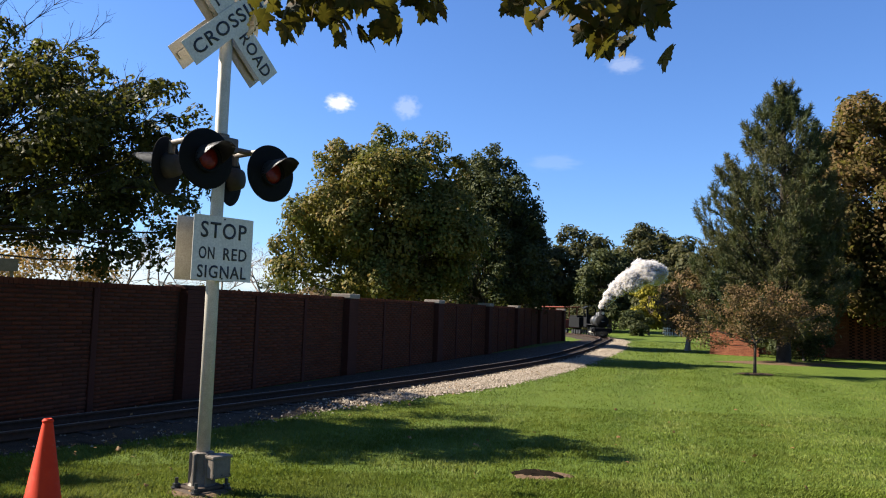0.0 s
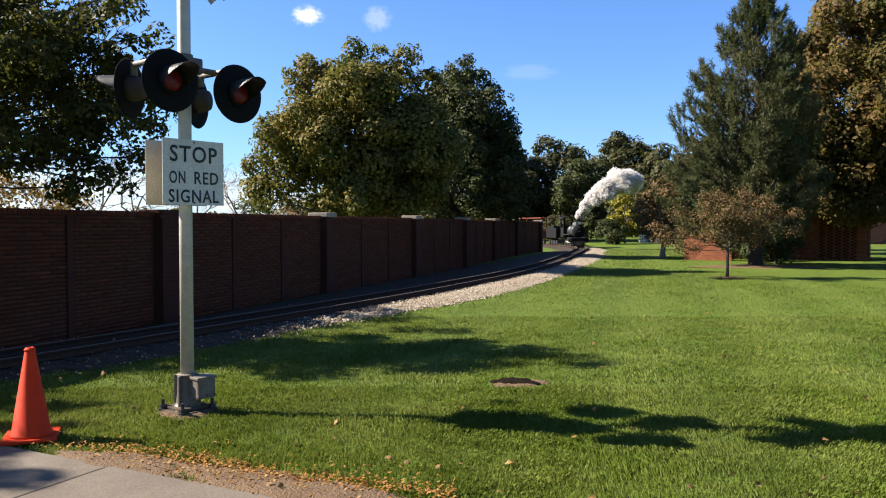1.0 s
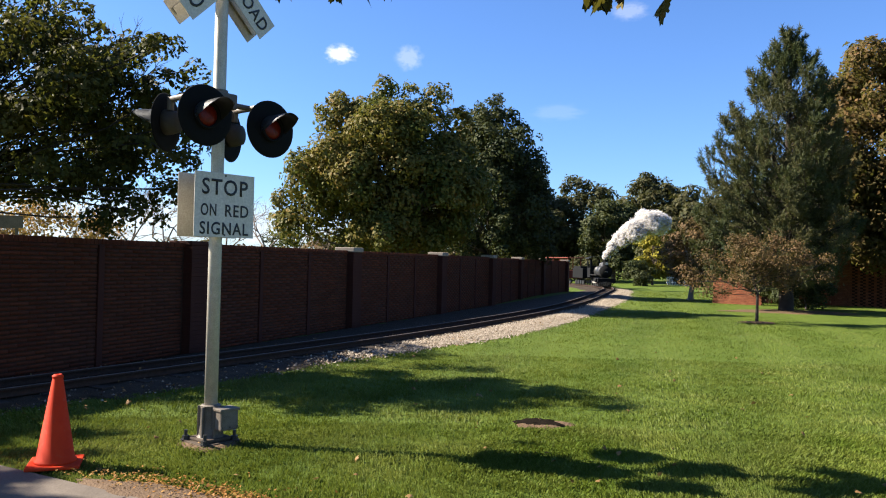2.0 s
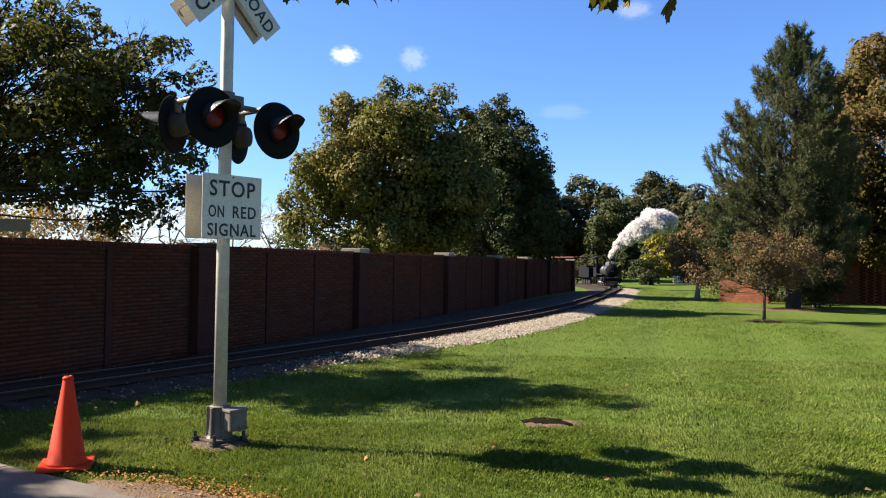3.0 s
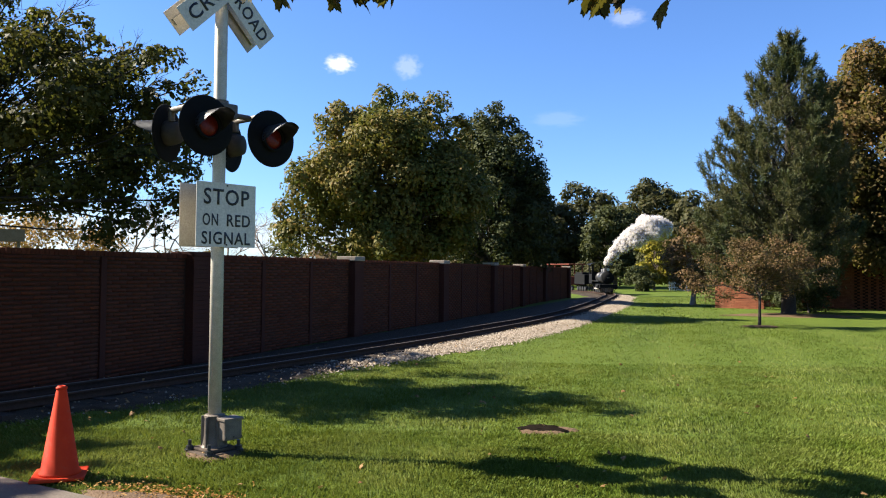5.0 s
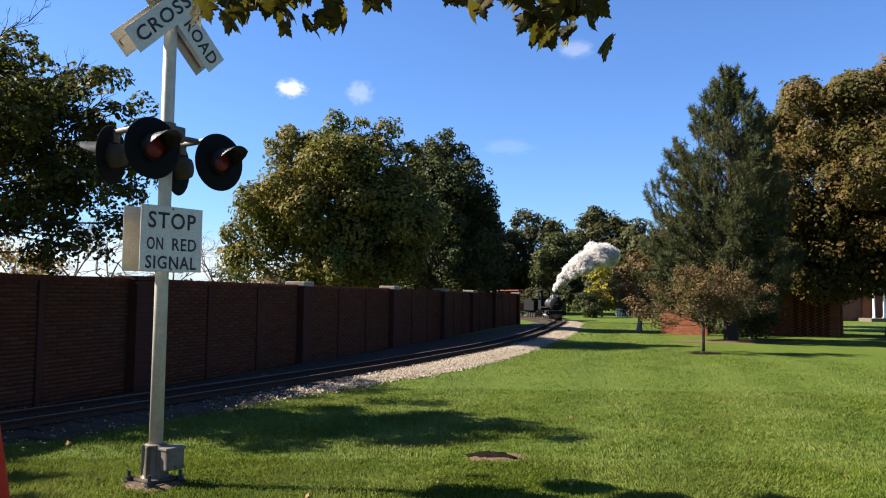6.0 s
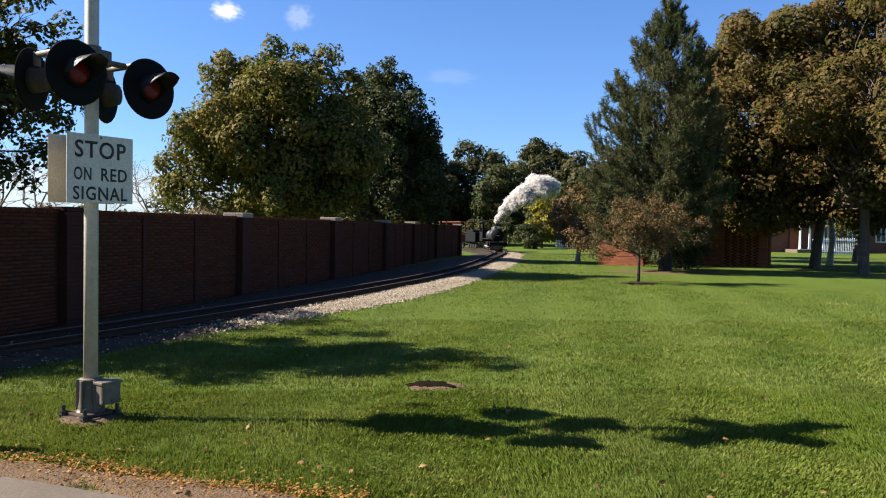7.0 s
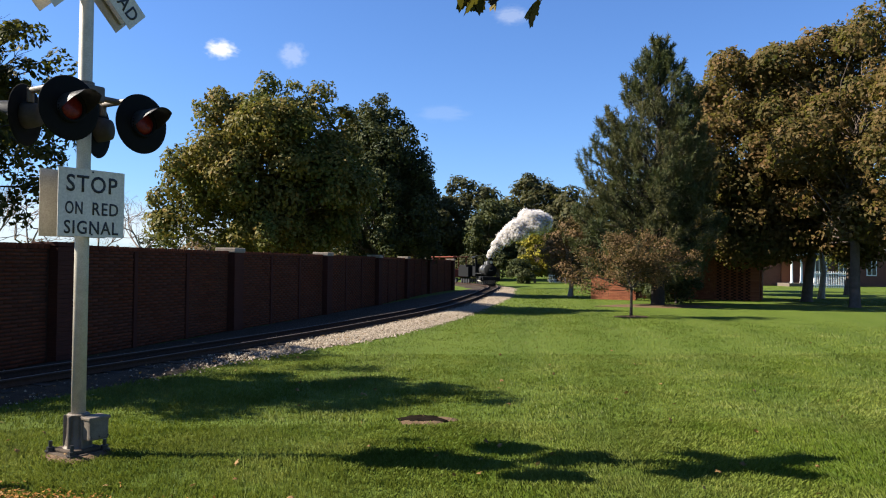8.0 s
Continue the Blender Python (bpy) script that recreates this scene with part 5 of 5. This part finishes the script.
def build_litter():
    r = np.random.default_rng(17)
    # drifted along the path's edge
    n = 1900
    x = np.concatenate([r.normal(-1.9, 0.45, 700), r.uniform(-1.6, 0.25, 1200)])
    y = path_edge(x) + np.concatenate([np.abs(r.normal(0.30, 0.13, 700)), 0.46 - 0.10 * np.sin((x[700:] + 1.6) * 2.6) + r.normal(0, 0.06, 1200) * (1 + (r.random(1200) < 0.25) * 2.5)])
    p = np.column_stack([x, y, r.uniform(0.022, 0.04, n)])
    me = leaf_mesh("leaf_litter", p, np.tile([0, 0, 1.3], (n, 1)), 0.027, L_LITTER, r, 0.6)
    tagged(new("leaf_litter", me), "drift of small orange brown fallen leaves", "leaves", kind="stuff")
    n = 130
    y = 4.6 + 16 * r.random(n) ** 2.0
    x = (r.random(n) * 1.35 - 0.55) * y
    bm = B()
    q = random.Random(3)
    for px, py in zip(x, y):
        if px > grass_left(py) + 0.2 and py > path_edge(px) + 0.1:
            tilt = Euler((radians(q.gauss(0, 28)), radians(q.gauss(0, 28)), q.uniform(0, 6.28))).to_matrix().to_4x4()
            maple_leaf(bm, Matrix.Translation((px, py, q.uniform(0.03, 0.05))) @ tilt, q.uniform(0.03, 0.06))
    ob = part("fallen_leaves", bm, L_TAN)
    tagged(ob, "scattered curled tan maple leaves lying on lawn", "leaves", kind="stuff")
    # twigs and leaves between the rails
    n = 900
    k = r.integers(25, 90, n)
    q = track[k] + tn[k] * r.uniform(-1.0, 1.5, n)[:, None]
    p = np.column_stack([q, r.uniform(0.06, 0.10, n)])
    me = leaf_mesh("track_leaves", p, np.tile([0, 0, 1.2], (n, 1)), 0.05, L_TAN, r, 0.6)
    tagged(new("track_leaves", me), "dry leaves lying among the sleepers", "leaves", kind="stuff")


build_litter()


# ---------------------------------------------------------------- steam train
def build_train():
    i = int(np.argmin(np.hypot(track[:, 0] - 10.0, track[:, 1] - 54.0)))
    d = track[i] - track[i + 8]
    ang = math.degrees(math.atan2(d[1], d[0]))
    # local: x ahead, z up, origin at the rail head under the pilot
    m = pose(track[i][0], track[i][1], 0.17, 0, 0, ang)
    eng = base("steam_locomotive", m, "small black steam locomotive on narrow railway track", "locomotive")
    X90 = lambda x, z: Matrix.Translation((x, 0, z)) @ Matrix.Rotation(radians(90), 4, "Y")
    part("boiler", lathe(B(), [(0.0, 0.0), (0.36, 0.0), (0.40, 0.03), (0.40, 0.5), (0.42, 0.5), (0.42, 0.56), (0.40, 0.56), (0.41, 1.5), (0.43, 2.4)], 28, X90(-2.9, 1.05)), M_STEEL, eng, "black riveted boiler", True)
    sb = part("smokebox", lathe(B(), [(0.43, 0.0), (0.43, 0.5), (0.40, 0.52), (0.36, 0.53), (0.34, 0.56), (0.10, 0.60), (0.0, 0.60)], 28, X90(-0.62, 1.05)), M_BLACK, eng, "black smokebox with round door", True)
    part("door_handle", cyl(B(), (-0.03, -0.1, 1.05), (-0.03, 0.1, 1.05), 0.015, n=8), M_ALU, sb)
    part("smokestack", lathe(B(), [(0.15, 1.40), (0.12, 1.48), (0.11, 1.7), (0.16, 1.93), (0.19, 1.96), (0.17, 2.02), (0.10, 2.02), (0.09, 1.8)], 22, Matrix.Translation((-0.42, 0, 0))), M_BLACK, eng, "black flared smokestack", True)
    for x, r0, h in ((-1.2, 0.17, 0.33), (-2.0, 0.15, 0.28)):
        part("dome", lathe(B(), [(r0 * 1.2, 1.40), (r0, 1.46), (r0, 1.40 + h * 0.7), (r0 * 0.7, 1.40 + h * 0.95), (0.0, 1.40 + h)], 20, Matrix.Translation((x, 0, 0))), M_STEEL, eng, "rounded steam dome", True)
    hl = part("headlight", cyl(B(), (-0.25, 0, 1.62), (0.0, 0, 1.62), 0.13, n=20), M_BLACK, eng, "round black headlight")
    part("headlight_glass", cyl(B(), (-0.01, 0, 1.62), (0.008, 0, 1.62), 0.105, n=20), M_SIGN, hl)
    bm = box(B(), -4.3, 0.15, -0.36, 0.36, 0.42, 0.60, 0.02)
    box(bm, -0.05, 0.18, -0.62, 0.62, 0.34, 0.58, 0.02)
    part("frame", bm, M_BLACK, eng)
    bm = B()
    for k in range(9):
        y = -0.56 + 0.14 * k
        cyl(bm, (0.16, y, 0.40), (0.62 - abs(y) * 0.55, y * 0.55, 0.06), 0.022, n=6)
    box(bm, 0.12, 0.24, -0.6, 0.6, 0.05, 0.10)
    part("pilot", bm, M_BLACK, eng, "slatted black pilot")
    bm = box(B(), -2.9, -0.4, -0.66, -0.42, 0.78, 0.82)
    box(bm, -2.9, -0.4, 0.42, 0.66, 0.78, 0.82)
    part("running_board", bm, M_STEEL, eng)
    for sy in (-1, 1):
        part("cylinder", cyl(B(), (-0.75, sy * 0.55, 0.42), (-0.2, sy * 0.55, 0.42), 0.16, n=18), M_BLACK, eng)
        part("side_rod", box(B(), -2.5, -0.7, sy * 0.52 - 0.02, sy * 0.52 + 0.02, 0.24, 0.31), M_ALU, eng)
        for x, r0 in ((-2.6, 0.30), (-1.9, 0.30), (-1.2, 0.30), (-0.45, 0.18), (-3.6, 0.2)):
            part("wheel", lathe(B(), [(0.05, -0.05), (r0 * 0.8, -0.03), (r0 * 0.84, -0.05), (r0, -0.05), (r0, 0.03), (r0 * 1.1, 0.04), (r0 * 1.1, 0.06), (0.05, 0.05)], 24, Matrix.Translation((x, sy * 0.36, r0)) @ Matrix.Rotation(radians(90 * sy), 4, "X")), M_STEEL, eng, smooth=False)
    # cab
    bm = B()
    for sy in (-1, 1):
        y0, y1 = sorted((sy * 0.62, sy * 0.65))
        box(bm, -4.2, -2.9, y0, y1, 0.60, 1.30)
        box(bm, -4.2, -4.05, y0, y1, 1.30, 1.95)
        box(bm, -3.05, -2.9, y0, y1, 1.30, 1.95)
        box(bm, -4.2, -2.9, y0, y1, 1.86, 1.96)
    box(bm, -2.93, -2.9, -0.62, 0.62, 0.60, 1.45)
    box(bm, -2.93, -2.9, -0.62, -0.5, 1.45, 1.95)
    box(bm, -2.93, -2.9, 0.5, 0.62, 1.45, 1.95)
    box(bm, -2.93, -2.9, -0.06, 0.06, 1.45, 1.95)
    part("cab", bm, M_BLACK, eng, "black open-sided cab")
    bm = B()
    n = 12
    prof = [(0.78 * math.cos(math.pi * i / n), 1.95 + 0.20 * math.sin(math.pi * i / n)) for i in range(n + 1)]
    ends = [[bm.verts.new((x, y, z)) for y, z in prof] for x in (-4.5, -2.75)]
    for k in range(n):
        bm.faces.new((ends[0][k], ends[0][k + 1], ends[1][k + 1], ends[1][k]))
    bmesh.ops.solidify(bm, geom=bm.faces[:], thickness=0.04)
    part("cab_roof", bm, M_STEEL, eng, "curved dark cab roof")
    # tender
    j = i + 16
    d = track[j] - track[j + 6]
    tm = pose(track[j][0], track[j][1], 0.17, 0, 0, math.degrees(math.atan2(d[1], d[0])))
    ten = base("tender", tm, "black coal tender coupled behind the locomotive", "rail car")
    bm = box(B(), -2.2, -0.1, -0.6, 0.6, 0.5, 1.25, 0.03)
    box(bm, -2.2, -0.8, -0.5, 0.5, 1.2, 1.4, 0.03)
    part("tank", bm, M_BLACK, ten)
    for sy in (-1, 1):
        for x in (-0.5, -1.0, -1.5, -2.0):
            part("wheel", cyl(B(), (x, sy * 0.32, 0.17), (x, sy * 0.40, 0.17), 0.17, n=20), M_STEEL, ten)
    j = i + 26
    d = track[j] - track[j + 10]
    cm = pose(track[j][0], track[j][1], 0.17, 0, 0, math.degrees(math.atan2(d[1], d[0])))
    car = base("passenger_car", cm, "dark red open passenger car with a roof", "rail car")
    part("car_body", box(B(), -4.0, -0.1, -0.62, 0.62, 0.4, 1.05, 0.03), M_REDROOF, car)
    part("car_roof", box(B(), -4.1, 0.0, -0.72, 0.72, 2.0, 2.08, 0.03), M_REDROOF, car)
    for x in (-3.9, -2.7, -1.5, -0.2):
        for sy in (-1, 1):
            part("roof_post", box(B(), x - 0.03, x + 0.03, sy * 0.58 - 0.03, sy * 0.58 + 0.03, 1.05, 2.0), M_REDROOF, car)
            part("wheel", cyl(B(), (x * 0.9, sy * 0.32, 0.17), (x * 0.9, sy * 0.40, 0.17), 0.17, n=18), M_STEEL, car)
    return m


def make_steam(name, alpha):
    m = Mat(name, 1.0)
    m.color(m.ramp(m.noise(0.9, 5), [(0.35, (0.80, 0.73, 0.67)), (0.65, (0.92, 0.86, 0.81))]))
    tr = m.node("ShaderNodeBsdfTranslucent", Color=(0.95, 0.92, 0.89, 1))
    a = m.node("ShaderNodeMixShader", Fac=0.55)
    m.t.links.new(m.b.outputs[0], a.inputs[1])
    m.t.links.new(tr.outputs[0], a.inputs[2])
    cl = m.node("ShaderNodeBsdfTransparent")
    mx = m.node("ShaderNodeMixShader", Fac=alpha)
    m.t.links.new(cl.outputs[0], mx.inputs[1])
    m.t.links.new(a.outputs[0], mx.inputs[2])
    m.t.links.new(mx.outputs[0], m.t.nodes["Material Output"].inputs[0])
    m.b.inputs["Specular IOR Level"].default_value = 0.0
    return m.m


train_m = build_train()


def build_steam():
    """A drifting plume of fine flakes of vapour, thick at the core and ragged outside."""
    r = np.random.default_rng(23)
    o = train_m @ Vector((-0.42, 0, 2.0))
    way = np.array([(0, 0, 0), (0.4, -0.2, 0.7), (1.0, -0.3, 1.4), (1.8, -0.4, 2.0), (2.7, -0.5, 2.4), (3.4, -0.4, 2.5), (3.9, 0.0, 2.2)])
    rad = np.array([0.18, 0.45, 0.75, 1.0, 1.05, 0.95, 0.8])
    n = 42000
    u = r.random(n) ** 0.8 * 6
    i = np.minimum(u.astype(int), 5)
    f = (u - i)[:, None]
    c = way[i] * (1 - f) + way[i + 1] * f
    rr = rad[i] * (1 - f[:, 0]) + rad[i + 1] * f[:, 0]
    lumps = r.normal(0, 1, (46, 3)) + np.array([0, 0, 0.3])
    lumps /= np.linalg.norm(lumps, axis=1)[:, None]
    lu = r.random(46) * 6
    k = r.integers(0, 46, n)
    li = np.minimum(lu[k].astype(int), 5)
    lf = (lu[k] - li)[:, None]
    lc = way[li] * (1 - lf) + way[li + 1] * lf
    lr = rad[li] * (1 - lf[:, 0]) + rad[li + 1] * lf[:, 0]
    d = r.normal(0, 1, (n, 3))
    d /= np.linalg.norm(d, axis=1)[:, None]
    p1 = c + d * (rr * 0.75 * r.random(n) ** 0.6)[:, None]
    p2 = lc + lumps[k] * (lr * 0.55)[:, None] + d * (lr * 0.55 * r.random(n) ** 0.45)[:, None]
    p = np.where((r.random(n) < 0.4)[:, None], p1, p2) + np.array(o)
    me = leaf_mesh("steam_plume", p, d, 0.26, make_steam("vapour", 0.26), r, 0.9)
    tagged(new("steam_plume", me), "white steam plume drifting from the locomotive's stack", "steam", kind="stuff")


build_steam()


# ---------------------------------------------------------------- brick shelter
def brick_run(bm_out, length, rows, pitch=0.075, bl=0.22, depth=0.10, gaps=False, seed=0):
    r = random.Random(seed)
    for row in range(rows):
        s = -bl * 0.5 * (row % 2)
        step = bl * (1.55 if gaps else 1.0)
        while s < length - 0.02:
            a, b = max(0, s), min(length, s + bl - 0.01)
            if b - a > 0.04:
                box(bm_out, a, b, -depth - r.uniform(0, 0.006), 0.0, row * pitch, row * pitch + pitch - 0.008)
            s += step


def build_shelter():
    A, C = Vector((14.6, 39.6)), Vector((20.3, 36.1))
    d = C - A
    L = d.length
    sh = base("brick_shelter", pose(A.x, A.y, 0, 0, 0, math.degrees(math.atan2(d.y, d.x))), "low orange red brick building with a pierced screen", "building")
    part("wall", box(B(), 0, L - 2.0, 0.0, 0.22, -0.1, 2.75), M_MORTAR, sh)
    bm = B()
    brick_run(bm, L - 2.0, 36, depth=0.03, seed=2)
    tagged(part("brickwork", bm, M_RED, sh, "orange red brickwork"), kind="stuff")
    bm = B()
    brick_run(bm, 1.7, 36, gaps=True, depth=0.11, seed=3)
    part("back_wall", box(B(), L - 2.0, L - 0.32, 0.34, 0.44, -0.1, 2.74), M_MORTAR, sh)
    part("pierced_screen", bm, M_RED, sh, "pierced brick screen", m=Matrix.Translation((L - 2.0, 0.1, 0)))
    bm = B()
    for row in range(36):
        e = 0.22 if row % 2 else 0.0
        box(bm, L - 0.30 - e * 0.5, L + 0.1, -0.05, 0.36 + e, row * 0.075 - 0.01, row * 0.075 + 0.058)
    box(bm, L - 0.28, L + 0.08, -0.03, 0.34, -0.1, 2.74)
    part("pier", bm, M_RED, sh)
    bm = B()
    brick_run(bm, 2.0, 36, gaps=True, depth=0.11, seed=4)
    part("end_screen", bm, M_RED, sh, "shaded pierced end wall", m=Matrix.Translation((L + 0.08, 0.40, 0)) @ Matrix.Rotation(math.pi / 2, 4, "Z"))
    part("roof", box(B(), -0.3, L + 0.5, -0.45, 2.9, 2.76, 2.90, 0.02), M_ROOF, sh, "flat brown roof")
    part("fascia", box(B(), -0.3, L + 0.5, -0.51, -0.455, 2.66, 2.92), M_REDROOF, sh, "red painted fascia board")


def build_garden_wall():
    A, C = Vector((12.15, 37.0)), Vector((13.95, 35.7))
    d = C - A
    L = d.length
    gw = base("garden_wall", pose(A.x, A.y, 0, 0, 0, math.degrees(math.atan2(d.y, d.x))), "low sunlit orange red brick garden wall", "wall")
    part("core", box(B(), 0.03, L - 0.03, 0.0, 0.2, -0.1, 1.12), M_MORTAR, gw)
    bm = B()
    brick_run(bm, L, 15, depth=0.03, seed=6)
    tagged(part("brickwork", bm, M_RED, gw, "orange red brickwork"), kind="stuff")
    part("coping", box(B(), -0.03, L + 0.03, -0.06, 0.25, 1.125, 1.19, 0.01), M_RED, gw)


build_garden_wall()
build_shelter()


# ---------------------------------------------------------------- far house and fence
M_DARKBRICK = mottled("house_brick", (0.10, 0.045, 0.030), (0.16, 0.070, 0.048), 3, fine=30)


def build_house():
    h = base("white_house", pose(39.3, 66, 0), "white house with a columned porch behind trees", "house")
    part("wall", box(B(), 0, 14, 0, 8, -0.1, 3.4), M_DARKBRICK, h, "dark red brick wall")
    bm = B()
    v = [bm.verts.new(p) for p in ((-0.5, -0.5, 3.4), (14.5, -0.5, 3.4), (14.5, 4, 6.0), (-0.5, 4, 6.0), (14.5, 8.5, 3.4), (-0.5, 8.5, 3.4))]
    bm.faces.new((v[0], v[1], v[2], v[3]))
    bm.faces.new((v[3], v[2], v[4], v[5]))
    bmesh.ops.solidify(bm, geom=bm.faces[:], thickness=0.15)
    part("roof", bm, M_ROOF, h)
    part("chimney_breast", box(B(), 0.0, 0.8, -0.15, 0.1, -0.1, 4.4), M_RED, h, "red brick chimney breast")
    for k, x in enumerate((3.2, 5.6, 8.4, 11.0)):
        w = part("window", box(B(), x, x + 1.0, -0.06, 0.02, 1.0, 2.5), M_WHITE, h, "white framed window")
        part("pane", box(B(), x + 0.08, x + 0.46, -0.075, -0.055, 1.08, 2.42), M_GLASS, w)
        part("pane", box(B(), x + 0.54, x + 0.92, -0.075, -0.055, 1.08, 2.42), M_GLASS, w)
    part("porch_floor", box(B(), -0.5, 3.4, -2.2, -0.01, 0.0, 0.3), M_CONC, h)
    for x in (-0.15, 0.75, 2.0, 3.1):
        part("porch_column", lathe(B(), [(0.14, 0.3), (0.14, 0.42), (0.10, 0.46), (0.085, 2.6), (0.13, 2.66), (0.13, 2.75)], 14, Matrix.Translation((x, -2.0, 0))), M_WHITE, h, smooth=True)
    part("porch_roof", box(B(), -0.7, 3.6, -2.4, 0.0, 2.75, 2.95), M_WHITE, h)
    part("porch_wall", box(B(), -2.6, -0.02, 0.0, 0.2, -0.1, 3.0), M_DARKBRICK, h)


build_house()


def build_fence(x0, x1, y, label, h=0.86):
    f = base("picket_fence", pose(x0, y, 0), label, "fence")
    bm = B()
    box(bm, -0.035, 0.035, -0.01, 0.01, 0.05, h)
    for v in bm.verts:
        if v.co.z > h - 0.06:
            v.co.x *= 0.35
    me = mesh_of("picket", bm, M_WHITE)
    n = int((x1 - x0) / 0.15)
    for i in range(n):
        ob = new("picket", me)
        ob.parent, ob.matrix_basis = f, pose(i * 0.15, 0, 0)
    for z in (0.25, h - 0.21):
        part("rail", box(B(), -0.1, x1 - x0, 0.012, 0.05, z, z + 0.08), M_WHITE, f)


build_fence(37.0, 41.4, 58.5, "white picket fence before the house", 1.4)
build_fence(18.6, 20.6, 69.0, "low white picket fence at the lawn's far end")


def build_board():
    b = base("notice_board", pose(-17.85, 30.2, 0, 0, 0, 12), "plain tan notice board on two posts behind wall", "sign")
    part("panel", box(B(), -0.75, 0.75, -0.03, 0.03, 2.6, 3.1, 0.01), M_TAN, b)
    for x in (-0.5, 0.5):
        part("post", box(B(), x - 0.05, x + 0.05, 0.04, 0.14, -0.1, 3.0), M_TAN, b)


build_board()


# ---------------------------------------------------------------- clouds far off
def make_cloud(seed, thick):
    m = bpy.data.materials.new("cloud_vapour")
    m.use_nodes = True
    t = m.node_tree
    t.nodes.clear()
    out = t.nodes.new("ShaderNodeOutputMaterial")
    tc = t.nodes.new("ShaderNodeTexCoord")
    mp = t.nodes.new("ShaderNodeMapping")
    mp.inputs["Location"].default_value = (seed, seed * 0.7, 0)
    nz = t.nodes.new("ShaderNodeTexNoise")
    nz.inputs["Scale"].default_value, nz.inputs["Detail"].default_value = 3.0, 8
    gr = t.nodes.new("ShaderNodeTexGradient")
    gr.gradient_type = "SPHERICAL"
    mul = t.nodes.new("ShaderNodeMath")
    mul.operation = "MULTIPLY_ADD"
    mul.inputs[1].default_value = 0.85
    em = t.nodes.new("ShaderNodeEmission")
    em.inputs[0].default_value = (0.93, 0.95, 1.0, 1)
    em.inputs[1].default_value = CLOUD
    tr = t.nodes.new("ShaderNodeBsdfTransparent")
    mx = t.nodes.new("ShaderNodeMixShader")
    t.links.new(tc.outputs["Object"], gr.inputs[0])
    t.links.new(tc.outputs["Object"], mp.inputs[0])
    t.links.new(mp.outputs[0], nz.inputs[0])
    t.links.new(gr.outputs["Fac"], mul.inputs[0])
    t.links.new(nz.outputs["Fac"], mul.inputs[2])
    sub = t.nodes.new("ShaderNodeMath")
    sub.operation = "MULTIPLY_ADD"
    sub.inputs[1].default_value, sub.inputs[2].default_value = 1.9, -0.75
    t.links.new(mul.outputs[0], sub.inputs[0])
    cl = t.nodes.new("ShaderNodeMapRange")
    cl.inputs["From Min"].default_value, cl.inputs["From Max"].default_value, cl.inputs["To Max"].default_value = 0.45, 1.25, thick
    t.links.new(sub.outputs[0], cl.inputs[0])
    edge = t.nodes.new("ShaderNodeMath")
    edge.operation, edge.use_clamp = "MULTIPLY", True
    g2 = t.nodes.new("ShaderNodeMath")
    g2.operation, g2.use_clamp = "MULTIPLY", True
    g2.inputs[1].default_value = 1.7
    t.links.new(gr.outputs["Fac"], g2.inputs[0])
    t.links.new(cl.outputs[0], edge.inputs[0])
    t.links.new(g2.outputs[0], edge.inputs[1])
    t.links.new(edge.outputs[0], mx.inputs[0])
    t.links.new(tr.outputs[0], mx.inputs[1])
    t.links.new(em.outputs[0], mx.inputs[2])
    t.links.new(mx.outputs[0], out.inputs[0])
    return m


CLOUD = 0.36
for k, (x, z, w, h, thick) in enumerate(((-479, 803, 82, 48, 0.95), (-212, 792, 76, 66, 0.27), (372, 590, 150, 46, 0.09), (640, 990, 100, 50, 0.25), (-1500, 130, 900, 190, 0.55), (-700, 110, 500, 150, 0.5))):
    bm = B()
    bmesh.ops.create_grid(bm, x_segments=1, y_segments=1, size=1.0)
    ob = part("cloud", bm, make_cloud(3.1 * k + 1, thick), label="", m=look((x, 3000, z), (0, 0, 1.7)) @ pose(0, 0, 0, 0, 180, 0) @ Matrix.Diagonal((w, h, 1, 1)))
    tagged(ob, "small white fair-weather cloud in blue sky", "cloud", "clouds", "structure")


# ---------------------------------------------------------------- the bricks of the nearest wall panel, one by one
def build_near_bricks():
    m, spans = near_panel
    shapes = {}
    for a, b, z0, z1, p in spans:
        key = (round(b - a, 2), round(p / 0.005))
        if key not in shapes:
            out = ([], [])
            brick_boxes([(0, key[0], 0, z1 - z0, key[1] * 0.005 + 0.004)], out)
            shapes[key] = arrays("brick", out[0][0] * np.array([1, -1, 1]), out[1][0][:, ::-1], M_BRICK)
        ob = new("brick", shapes[key])
        ob.parent = wall
        loc, rot, _ = m.decompose()
        flat = Matrix.Translation(m @ Vector((a, 0, z0))) @ Matrix.Rotation(math.atan2(m[1][0], m[0][0]), 4, "Z")
        ob.matrix_basis = flat


build_near_bricks()
